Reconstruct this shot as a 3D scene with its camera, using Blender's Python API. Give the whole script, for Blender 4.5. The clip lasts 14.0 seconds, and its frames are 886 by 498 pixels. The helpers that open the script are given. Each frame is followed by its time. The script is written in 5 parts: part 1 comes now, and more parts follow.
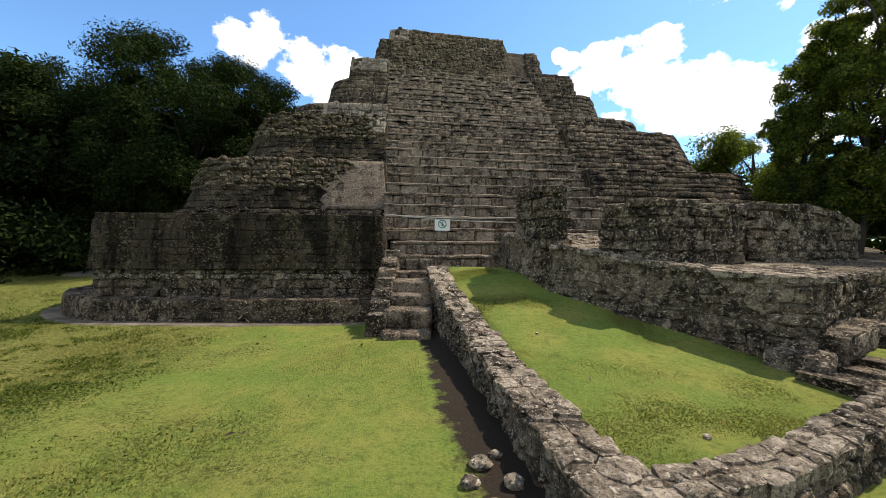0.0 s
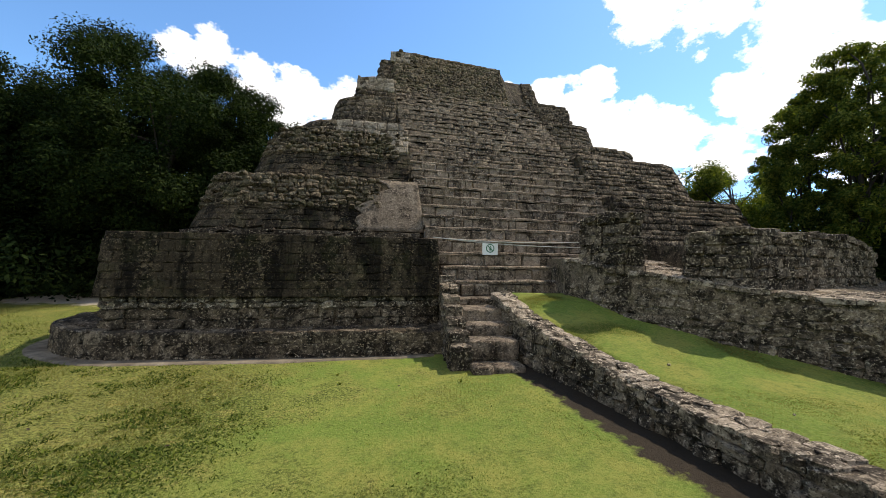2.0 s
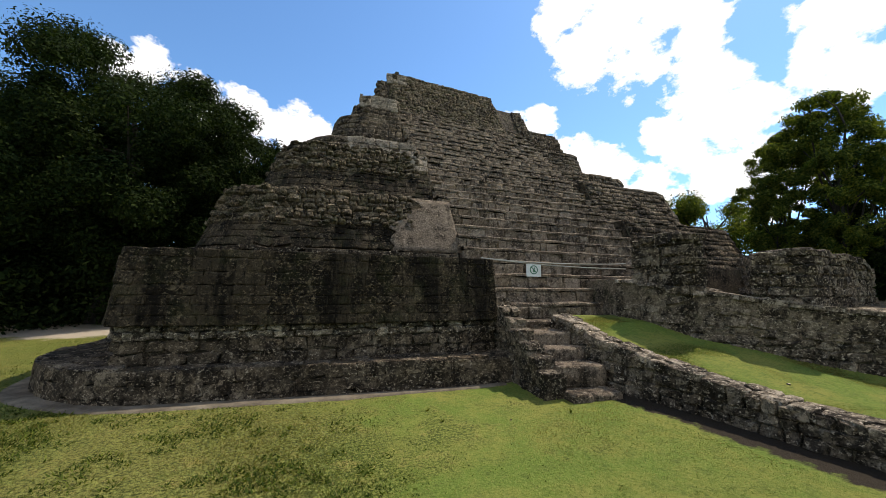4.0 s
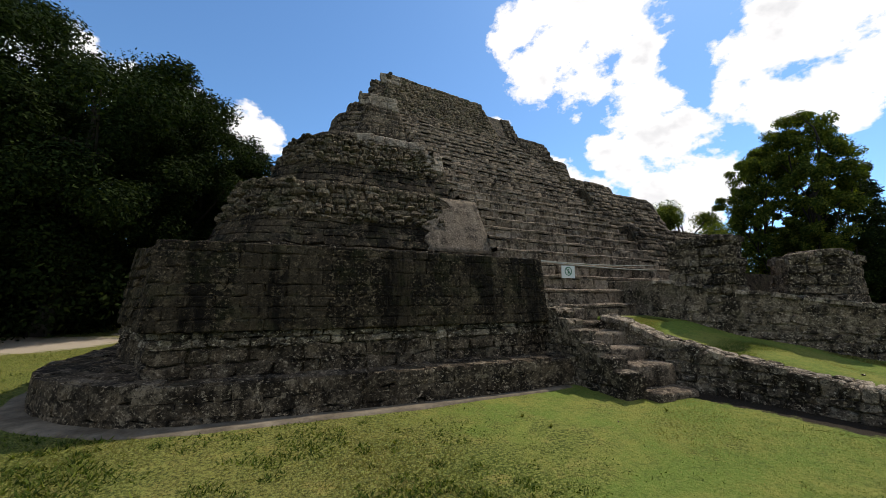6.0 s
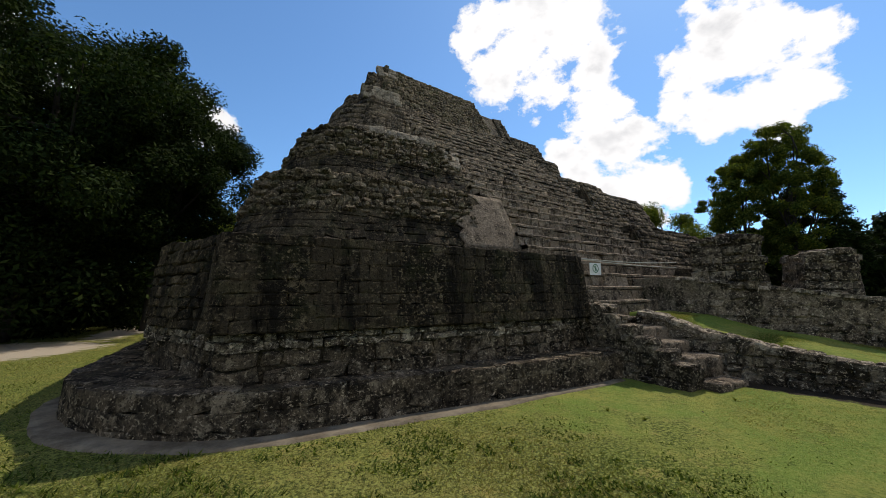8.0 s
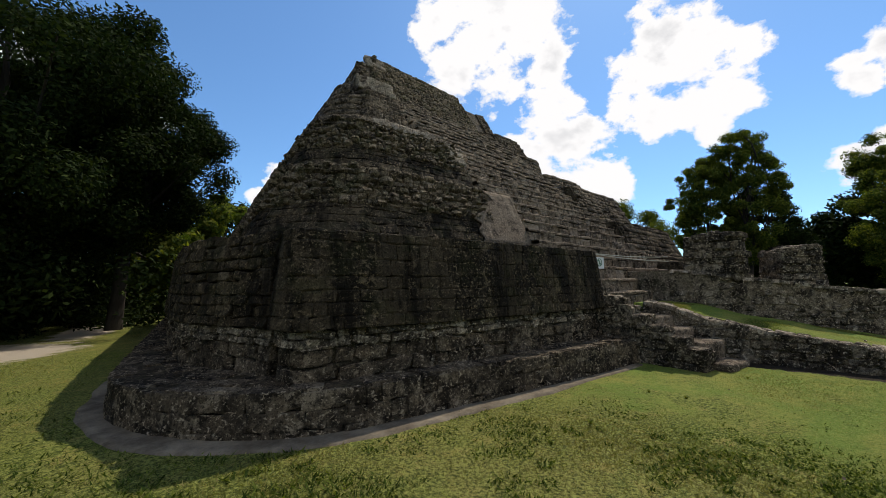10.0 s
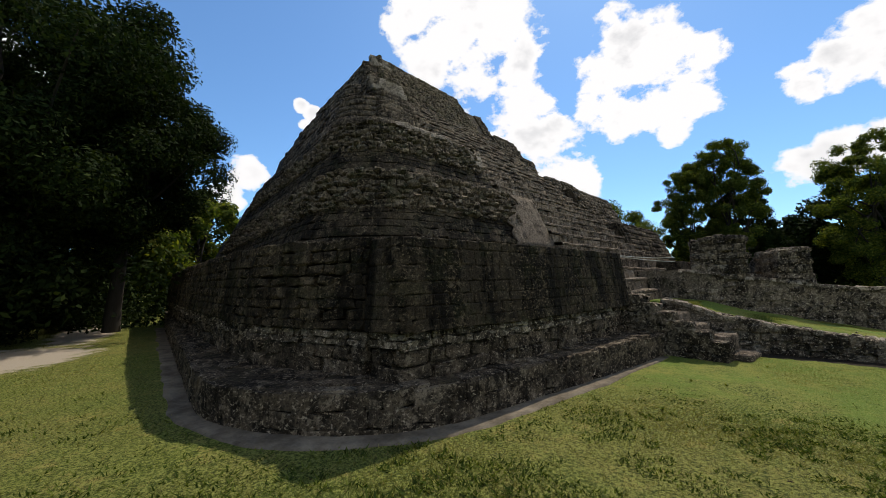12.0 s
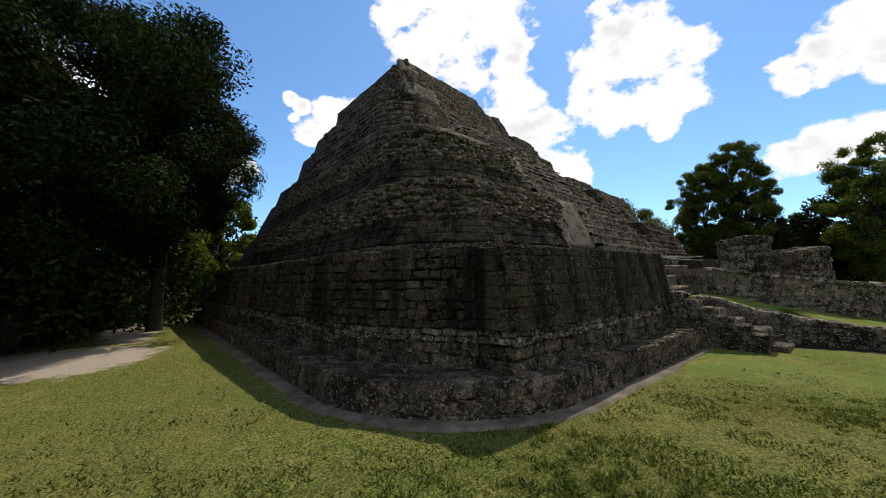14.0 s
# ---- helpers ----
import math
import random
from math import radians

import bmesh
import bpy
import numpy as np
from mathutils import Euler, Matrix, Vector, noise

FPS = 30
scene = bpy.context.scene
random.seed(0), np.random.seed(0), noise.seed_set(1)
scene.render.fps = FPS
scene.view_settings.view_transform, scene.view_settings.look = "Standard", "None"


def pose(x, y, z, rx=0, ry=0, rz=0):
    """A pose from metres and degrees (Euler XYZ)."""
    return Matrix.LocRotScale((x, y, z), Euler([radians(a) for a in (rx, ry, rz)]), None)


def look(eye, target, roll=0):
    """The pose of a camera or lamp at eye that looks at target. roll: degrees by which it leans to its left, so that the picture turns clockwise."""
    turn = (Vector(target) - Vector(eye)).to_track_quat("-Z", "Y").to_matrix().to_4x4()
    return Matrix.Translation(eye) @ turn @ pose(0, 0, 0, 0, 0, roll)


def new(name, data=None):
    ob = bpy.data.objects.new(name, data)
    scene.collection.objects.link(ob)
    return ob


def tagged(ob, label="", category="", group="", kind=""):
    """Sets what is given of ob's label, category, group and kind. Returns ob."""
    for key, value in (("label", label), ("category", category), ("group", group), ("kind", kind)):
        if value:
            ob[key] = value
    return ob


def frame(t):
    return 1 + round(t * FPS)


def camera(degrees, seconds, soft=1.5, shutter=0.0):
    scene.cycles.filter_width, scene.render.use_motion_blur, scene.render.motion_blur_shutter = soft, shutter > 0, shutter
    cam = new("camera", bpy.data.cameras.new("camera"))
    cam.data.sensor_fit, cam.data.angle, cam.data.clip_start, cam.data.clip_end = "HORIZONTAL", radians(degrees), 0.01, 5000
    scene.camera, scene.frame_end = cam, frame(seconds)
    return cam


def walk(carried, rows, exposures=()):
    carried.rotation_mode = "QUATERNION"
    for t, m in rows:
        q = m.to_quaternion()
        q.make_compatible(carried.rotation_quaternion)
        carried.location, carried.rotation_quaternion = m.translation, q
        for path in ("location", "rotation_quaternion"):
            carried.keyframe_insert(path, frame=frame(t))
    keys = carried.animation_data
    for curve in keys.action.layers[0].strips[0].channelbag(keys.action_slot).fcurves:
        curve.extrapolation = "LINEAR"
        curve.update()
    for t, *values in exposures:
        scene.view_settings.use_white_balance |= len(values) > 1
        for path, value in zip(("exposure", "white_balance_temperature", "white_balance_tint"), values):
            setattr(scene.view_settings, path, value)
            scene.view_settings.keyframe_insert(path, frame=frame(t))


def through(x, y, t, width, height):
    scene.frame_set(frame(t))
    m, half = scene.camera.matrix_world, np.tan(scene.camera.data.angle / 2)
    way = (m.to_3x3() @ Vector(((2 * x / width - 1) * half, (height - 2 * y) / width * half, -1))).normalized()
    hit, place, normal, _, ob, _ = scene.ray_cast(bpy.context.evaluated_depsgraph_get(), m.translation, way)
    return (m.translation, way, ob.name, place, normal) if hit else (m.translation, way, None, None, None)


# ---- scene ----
cam = camera(100.0, 14.0, soft=0.6)
ROWS = [
    (0.0, -0.000, 0.000, 1.785, 88.40, -0.44, 0.00),
    (0.5, -0.618, 0.096, 1.797, 88.48, -0.58, -1.76),
    (1.0, -1.189, 0.213, 1.813, 89.23, -0.63, -3.54),
    (1.5, -1.740, 0.352, 1.816, 90.46, -0.70, -5.38),
    (2.0, -2.284, 0.516, 1.823, 91.85, -0.81, -7.29),
    (2.5, -2.826, 0.702, 1.808, 93.25, -0.91, -9.27),
    (3.0, -3.360, 0.905, 1.785, 94.43, -0.83, -11.20),
    (5.5, -5.562, 2.023, 1.589, 96.95, -0.24, -19.81),
    (6.0, -5.962, 2.242, 1.560, 97.20, -0.18, -21.58),
    (6.5, -6.349, 2.447, 1.543, 97.37, -0.14, -23.27),
    (7.0, -6.709, 2.647, 1.528, 97.57, -0.05, -24.77),
    (7.5, -7.053, 2.836, 1.523, 97.49, 0.05, -26.09),
    (8.0, -7.398, 3.029, 1.528, 97.02, 0.19, -27.42),
    (10.5, -9.046, 3.701, 1.592, 95.71, 0.83, -35.37),
    (11.0, -9.394, 3.831, 1.620, 95.66, 0.89, -36.62),
    (11.5, -9.762, 3.977, 1.657, 95.44, 0.99, -37.52),
    (12.0, -10.154, 4.130, 1.700, 95.11, 1.09, -38.12),
    (12.5, -10.558, 4.277, 1.741, 94.68, 1.20, -38.53),
    (13.0, -10.964, 4.403, 1.784, 94.25, 1.25, -38.82),
    (13.5, -11.384, 4.524, 1.839, 93.98, 1.30, -39.08),
    (14.0, -11.824, 4.628, 1.883, 94.19, 1.51, -39.27),
]
walk(cam, [(t, pose(*row)) for t, *row in ROWS], [(0, 0.30, 7000, 12), (3.0, 0.17, 7000, 12), (6.5, -0.3, 6850, 11), (8.0, -0.34, 6850, 11), (11.0, -0.38, 6850, 11), (14.0, -0.32, 6850, 11)])

# ---- light ----
SUN = Vector((0.61, 0.30, 1.0)).normalized()
world = bpy.data.worlds.new("world")
scene.world = world
world.use_nodes = True


def build_sky():
    nt = world.node_tree
    nt.nodes.clear()
    N, L = nt.nodes.new, nt.links.new
    out, bg = N("ShaderNodeOutputWorld"), N("ShaderNodeBackground")
    sky = N("ShaderNodeTexSky")
    sky.sky_type, sky.sun_disc = "NISHITA", False
    sky.sun_elevation = math.asin(SUN.z)
    sky.sun_rotation = math.atan2(SUN.x, SUN.y)
    sky.air_density, sky.dust_density, sky.ozone_density = 1.0, 0.3, 3.0
    co = N("ShaderNodeTexCoord")
    sep = N("ShaderNodeSeparateXYZ")
    L(co.outputs["Generated"], sep.inputs[0])

    def mth(op, a, b=None, clamp=False):
        n = N("ShaderNodeMath")
        n.operation, n.use_clamp = op, clamp
        for i, v in enumerate((a, b)):
            if v is None:
                continue
            if isinstance(v, (int, float)):
                n.inputs[i].default_value = v
            else:
                L(v, n.inputs[i])
        return n.outputs[0]

    # cumulus: soft lumps in given directions (azimuth from +y towards +x, elevation, radius in degrees)
    total = None
    for az, el, rad in CLOUDS:
        a, e = radians(az), radians(el)
        d = (math.sin(a) * math.cos(e), math.cos(a) * math.cos(e), math.sin(e))
        dot = N("ShaderNodeVectorMath")
        dot.operation = "DOT_PRODUCT"
        L(co.outputs["Generated"], dot.inputs[0])
        dot.inputs[1].default_value = d
        m = mth("MULTIPLY", mth("SUBTRACT", dot.outputs["Value"], math.cos(radians(rad))), 1 / (1 - math.cos(radians(rad))))
        m = mth("MAXIMUM", m, -1.6)
        total = m if total is None else mth("MAXIMUM", total, m)
    mp = N("ShaderNodeMapping")
    mp.inputs["Scale"].default_value = (1, 1, 1.5)
    L(co.outputs["Generated"], mp.inputs[0])
    n1, n2 = N("ShaderNodeTexNoise"), N("ShaderNodeTexNoise")
    n1.inputs["Scale"].default_value, n1.inputs["Detail"].default_value, n1.inputs["Roughness"].default_value = 12.0, 12, 0.62
    n2.inputs["Scale"].default_value, n2.inputs["Detail"].default_value = 5.0, 2
    for n in (n1, n2):
        L(mp.outputs[0], n.inputs["Vector"])
    field = mth("ADD", total, mth("MULTIPLY", mth("SUBTRACT", n1.outputs["Fac"], 0.5), 5.2))
    mask = mth("MULTIPLY", mth("ADD", field, 0.25), 2.0, True)
    thick = mth("MULTIPLY", mth("SUBTRACT", mth("ADD", field, mth("MULTIPLY", mth("SUBTRACT", n2.outputs["Fac"], 0.5), 4.0)), 1.1), 0.45, True)
    cloud = N("ShaderNodeMix")
    cloud.data_type = "RGBA"
    L(thick, cloud.inputs["Factor"])
    cloud.inputs["A"].default_value = (9.0, 9.2, 9.6, 1)
    cloud.inputs["B"].default_value = (4.2, 4.5, 5.0, 1)
    mix = N("ShaderNodeMix")
    mix.data_type = "RGBA"
    L(mask, mix.inputs["Factor"])
    tint = N("ShaderNodeMix")
    tint.data_type, tint.blend_type = "RGBA", "MULTIPLY"
    tint.inputs["Factor"].default_value = 1.0
    L(sky.outputs[0], tint.inputs["A"])
    tint.inputs["B"].default_value = (0.90, 1.27, 1.52, 1)
    L(tint.outputs["Result"], mix.inputs["A"])
    L(cloud.outputs["Result"], mix.inputs["B"])
    L(mix.outputs["Result"], bg.inputs["Color"])
    bg.inputs["Strength"].default_value = 0.14
    L(bg.outputs[0], out.inputs[0])


CLOUD_WEST = [(-25, 26, 2.4), (-20, 23, 3.2), (-16, 22, 3.3), (-13, 22, 3.2), (-9, 22, 3.2), (-5, 21, 2.6), (-15, 19, 3.2), (-28, 24, 2.6)]
CLOUD_HIGH = [(39, 36, 5.6), (48, 36, 5.2), (36, 32, 4.2), (43, 40, 5.4), (51, 31, 3.0), (43, 30, 3.8), (33, 37, 3.0)]
CLOUD_MIDDLE = [(51, 24, 4.1), (54, 20, 4.5), (57, 15, 4.0), (49, 18, 3.1), (56, 11, 3.3), (60, 13, 2.2), (52, 14, 3.0), (46, 20, 2.4)]
CLOUD_EAST = [(66, 30, 4.0), (63, 27, 3.6), (70, 28, 4.1), (73, 23, 3.3), (69, 22, 3.3), (64, 22, 2.8), (75, 27, 2.6), (61, 24, 2.3), (71, 19, 2.0)]
CLOUD_FAR_EAST = [(90, 23, 3.2), (87, 22, 2.8), (84, 21, 2.0), (92, 20, 2.5), (83, 12, 2.3), (86, 13, 2.5), (89, 13, 2.2)]
CLOUD_SMALL = [(17, 25, 0.9), (18.5, 24, 1.1), (17.5, 22.5, 0.8), (10, 15, 2.2), (8, 12, 2.0), (27, 20, 2.2), (24, 15, 2.2)]
CLOUD_LOW = [(19, 21, 2.0), (23, 23, 2.6), (27, 21, 3.6), (31, 18, 4.2), (35, 17, 4.2), (39, 15, 4.0), (44, 13, 3.6), (30, 24, 2.2)]
# clouds out of view, added to whiten the fill light on the shaded front
CLOUD_UNSEEN_FILL = [(110, 30, 11.0), (130, 18, 9.0), (150, 45, 15.0), (180, 25, 12.0), (-100, 25, 10.0), (-125, 40, 13.0), (-150, 20, 12.0), (-170, 50, 14.0), (-70, 32, 7.0), (-85, 15, 7.0)]
CLOUDS = CLOUD_WEST + CLOUD_HIGH + CLOUD_MIDDLE + CLOUD_EAST + CLOUD_FAR_EAST + CLOUD_SMALL + CLOUD_LOW + CLOUD_UNSEEN_FILL
build_sky()
lamp = bpy.data.lights.new("sun", "SUN")
lamp.energy, lamp.angle, lamp.color = 4.6, radians(0.53), (1.0, 0.95, 0.86)
sun_ob = new("sun", lamp)
sun_ob.matrix_world = look(SUN * 60, (0, 0, 0))

# ---- materials ----


class Nodes:
    """Short hand for a material's node tree."""

    def __init__(self, name):
        self.mat = bpy.data.materials.new(name)
        self.mat.use_nodes = True
        self.t = self.mat.node_tree
        self.bsdf = self.t.nodes["Principled BSDF"]
        self.pos = self.t.nodes.new("ShaderNodeNewGeometry").outputs["Position"]

    def node(self, kind, **vals):
        n = self.t.nodes.new(kind)
        for key, v in vals.items():
            n.inputs[key].default_value = v
        return n

    def link(self, a, b):
        self.t.links.new(a, b)

    def noise(self, scale, detail=4, rough=0.55, stretch=None, seed=0.0):
        n = self.node("ShaderNodeTexNoise", Scale=scale, Detail=detail, Roughness=rough)
        m = self.t.nodes.new("ShaderNodeMapping")
        m.inputs["Location"].default_value = (seed, seed * 1.7, seed * 0.3)
        if stretch:
            m.inputs["Scale"].default_value = stretch
        self.link(self.pos, m.inputs[0])
        self.link(m.outputs[0], n.inputs["Vector"])
        return n.outputs["Fac"]

    def ramp(self, fac, stops):
        n = self.t.nodes.new("ShaderNodeValToRGB")
        el = n.color_ramp.elements
        while len(el) < len(stops):
            el.new(0.5)
        for e, (p, c) in zip(el, stops):
            e.position = p
            e.color = (c, c, c, 1) if isinstance(c, (int, float)) else (*c, 1)
        self.link(fac, n.inputs[0])
        return n.outputs[0]

    def mix(self, fac, a, b, mode="MIX"):
        n = self.t.nodes.new("ShaderNodeMix")
        n.data_type, n.blend_type = "RGBA", mode
        for key, v in (("Factor", fac), ("A", a), ("B", b)):
            sock = n.inputs[key] if key != "Factor" else n.inputs[0]
            if isinstance(v, (int, float)):
                sock.default_value = v
            elif isinstance(v, tuple):
                sock.default_value = (*v, 1)
            else:
                self.link(v, sock)
        return n.outputs["Result"]

    def math(self, op, a, b):
        n = self.t.nodes.new("ShaderNodeMath")
        n.operation = op
        for i, v in enumerate((a, b)):
            if isinstance(v, (int, float)):
                n.inputs[i].default_value = v
            else:
                self.link(v, n.inputs[i])
        return n.outputs[0]

    def finish(self, color, rough=0.95, bump=None, strength=0.4, dist=0.02, spec=0.2):
        if isinstance(color, tuple):
            self.bsdf.inputs["Base Color"].default_value = (*color, 1)
        else:
            self.link(color, self.bsdf.inputs["Base Color"])
        self.bsdf.inputs["Roughness"].default_value = rough
        self.bsdf.inputs["Specular IOR Level"].default_value = spec
        if bump is not None:
            b = self.node("ShaderNodeBump", Strength=strength, Distance=dist)
            self.link(bump, b.inputs["Height"])
            self.link(b.outputs[0], self.bsdf.inputs["Normal"])
        return self.mat


def stone_material(name, pale, mid, dark, lichen=0.5, streak=0.0, island=False, pale_amount=0.2, moss=0.0, blotch=0.9):
    """Weathered limestone: a tone for each stone, black lichen in ragged patches, pale bare flecks, run-off streaks, fine pitting."""
    pale, mid, dark = ((r * 1.06, g * 0.985, b * 0.90) for r, g, b in (pale, mid, dark))
    n = Nodes(name)
    if island:
        rnd = n.t.nodes.new("ShaderNodeNewGeometry").outputs["Random Per Island"]
    else:
        rnd = n.t.nodes.new("ShaderNodeObjectInfo").outputs["Random"]
    both = tuple(0.5 * a + 0.5 * b for a, b in zip(mid, pale))
    black = tuple(c * 0.22 for c in dark)
    tone = n.ramp(rnd, [(0.0, dark), (0.3, mid), (1 - pale_amount, mid), (1.0, both)])
    pits, grain, patch, field = n.noise(42, 5, 0.7, seed=5), n.noise(17, 7, 0.72, seed=9), n.noise(5.5, 8, 0.72, seed=17), n.noise(0.9, 5, 0.65, seed=3)
    col = n.mix(n.ramp(grain, [(0.40, 0.0), (0.62, 1.0)]), n.mix(0.5, tone, dark), n.mix(0.35, tone, both))
    cover = n.math("ADD", n.math("MULTIPLY", patch, 0.62), n.math("MULTIPLY", field, 0.38))
    edge = 0.56 - 0.10 * lichen
    col = n.mix(n.ramp(cover, [(edge - 0.04, 0.0), (edge + 0.05, blotch)]), col, black)
    flecks = n.noise(19, 7, 0.75, (1.0, 1.0, 1.4), 41)
    col = n.mix(n.ramp(flecks, [(0.55, 0.0), (0.61, blotch)]), col, pale)
    bare = n.noise(3.6, 6, 0.7, seed=53)
    col = n.mix(n.ramp(bare, [(0.60 - 0.12 * pale_amount, 0.0), (0.66 - 0.12 * pale_amount, 0.85 * blotch)]), col, both)
    if streak:
        runs = n.noise(1.7, 6, 0.62, (1.0, 1.0, 0.05), 12)
        col = n.mix(n.math("MULTIPLY", n.ramp(runs, [(0.49, 0.0), (0.57, 1.0)]), streak * 0.85), col, black)
        wash = n.noise(2.3, 6, 0.62, (1.0, 1.0, 0.05), 31)
        col = n.mix(n.math("MULTIPLY", n.ramp(wash, [(0.54, 0.0), (0.60, 1.0)]), streak * 0.5), col, n.mix(grain, dark, n.mix(0.7, mid, both)))
    if moss:
        col = n.mix(n.math("MULTIPLY", n.ramp(n.noise(2.6, 5, 0.65, seed=21), [(0.5, 0.0), (0.6, 1.0)]), moss), col, (0.06, 0.07, 0.02))
    col = n.mix(n.ramp(pits, [(0.38, 0.8), (0.47, 0.0)]), col, black)
    hgt = n.math("ADD", n.math("MULTIPLY", grain, 0.8), n.math("ADD", n.math("MULTIPLY", pits, 0.3), n.math("MULTIPLY", patch, 0.7)))
    return n.finish(col, 0.94, hgt, 1.0, 0.06, 0.12)


PALE, MID, DARK = (0.46, 0.395, 0.30), (0.13, 0.103, 0.071), (0.045, 0.035, 0.024)
m_stone = stone_material("weathered_limestone", PALE, MID, DARK, 0.75, 0.4)
m_stone_i = stone_material("weathered_limestone_joined", PALE, MID, DARK, 0.75, 0.4, True)
m_panel = stone_material("streaked_facing_stone", (0.24, 0.195, 0.13), (0.072, 0.057, 0.037), (0.03, 0.024, 0.016), 0.78, 0.95, blotch=0.9, moss=0.15)
m_panel_i = stone_material("streaked_facing_stone_joined", (0.24, 0.195, 0.13), (0.072, 0.057, 0.037), (0.03, 0.024, 0.016), 0.78, 0.95, True, blotch=0.9, moss=0.15)
m_step = stone_material("worn_step_stone", (0.48, 0.41, 0.32), (0.23, 0.186, 0.14), (0.10, 0.08, 0.06), 0.5, 0.25, True)
m_step_o = stone_material("worn_step_block", (0.50, 0.43, 0.34), (0.26, 0.212, 0.162), (0.12, 0.096, 0.072), 0.5, 0.25)
m_rubble = stone_material("rubble_stone", (0.40, 0.34, 0.245), (0.155, 0.126, 0.086), (0.05, 0.04, 0.028), 0.5, 0.1, True, moss=0.3)
m_rubble_o = stone_material("rubble_single_stone", (0.40, 0.34, 0.245), (0.155, 0.126, 0.086), (0.05, 0.04, 0.028), 0.5, 0.1, moss=0.3)
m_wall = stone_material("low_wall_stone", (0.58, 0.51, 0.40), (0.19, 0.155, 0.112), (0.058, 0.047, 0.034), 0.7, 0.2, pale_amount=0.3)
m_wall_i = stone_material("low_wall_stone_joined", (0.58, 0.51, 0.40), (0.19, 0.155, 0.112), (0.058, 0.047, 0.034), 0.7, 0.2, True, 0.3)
m_band = stone_material("pale_course_stone", (0.82, 0.73, 0.59), (0.13, 0.107, 0.077), (0.05, 0.041, 0.03), 0.62, 0.3, pale_amount=0.3, blotch=0.85)
m_band_i = stone_material("pale_course_stone_joined", (0.82, 0.73, 0.59), (0.13, 0.107, 0.077), (0.05, 0.041, 0.03), 0.62, 0.3, True, 0.3, blotch=0.85)
m_mortar = stone_material("lime_mortar", (0.2, 0.165, 0.115), (0.075, 0.06, 0.042), (0.035, 0.028, 0.02), 0.5, 0.4, True, moss=0.15)
# wall stone for coping and platform top, sunlight painted in as paler tones
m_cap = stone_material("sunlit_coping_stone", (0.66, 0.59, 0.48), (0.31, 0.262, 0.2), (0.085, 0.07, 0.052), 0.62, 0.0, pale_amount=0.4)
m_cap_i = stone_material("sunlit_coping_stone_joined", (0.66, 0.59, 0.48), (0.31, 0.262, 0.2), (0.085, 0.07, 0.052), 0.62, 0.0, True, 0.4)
m_pale = stone_material("pale_squared_block", (0.52, 0.465, 0.38), (0.30, 0.26, 0.205), (0.13, 0.11, 0.083), 0.35, 0.3, True, 0.5)
m_fill = stone_material("rubble_and_mortar", (0.50, 0.43, 0.34), (0.2, 0.165, 0.12), (0.065, 0.053, 0.038), 0.5, 0.1, True, moss=0.2)
m_plaster = stone_material("old_stucco", (0.38, 0.32, 0.255), (0.20, 0.166, 0.128), (0.12, 0.098, 0.074), 0.3, 0.25, True)


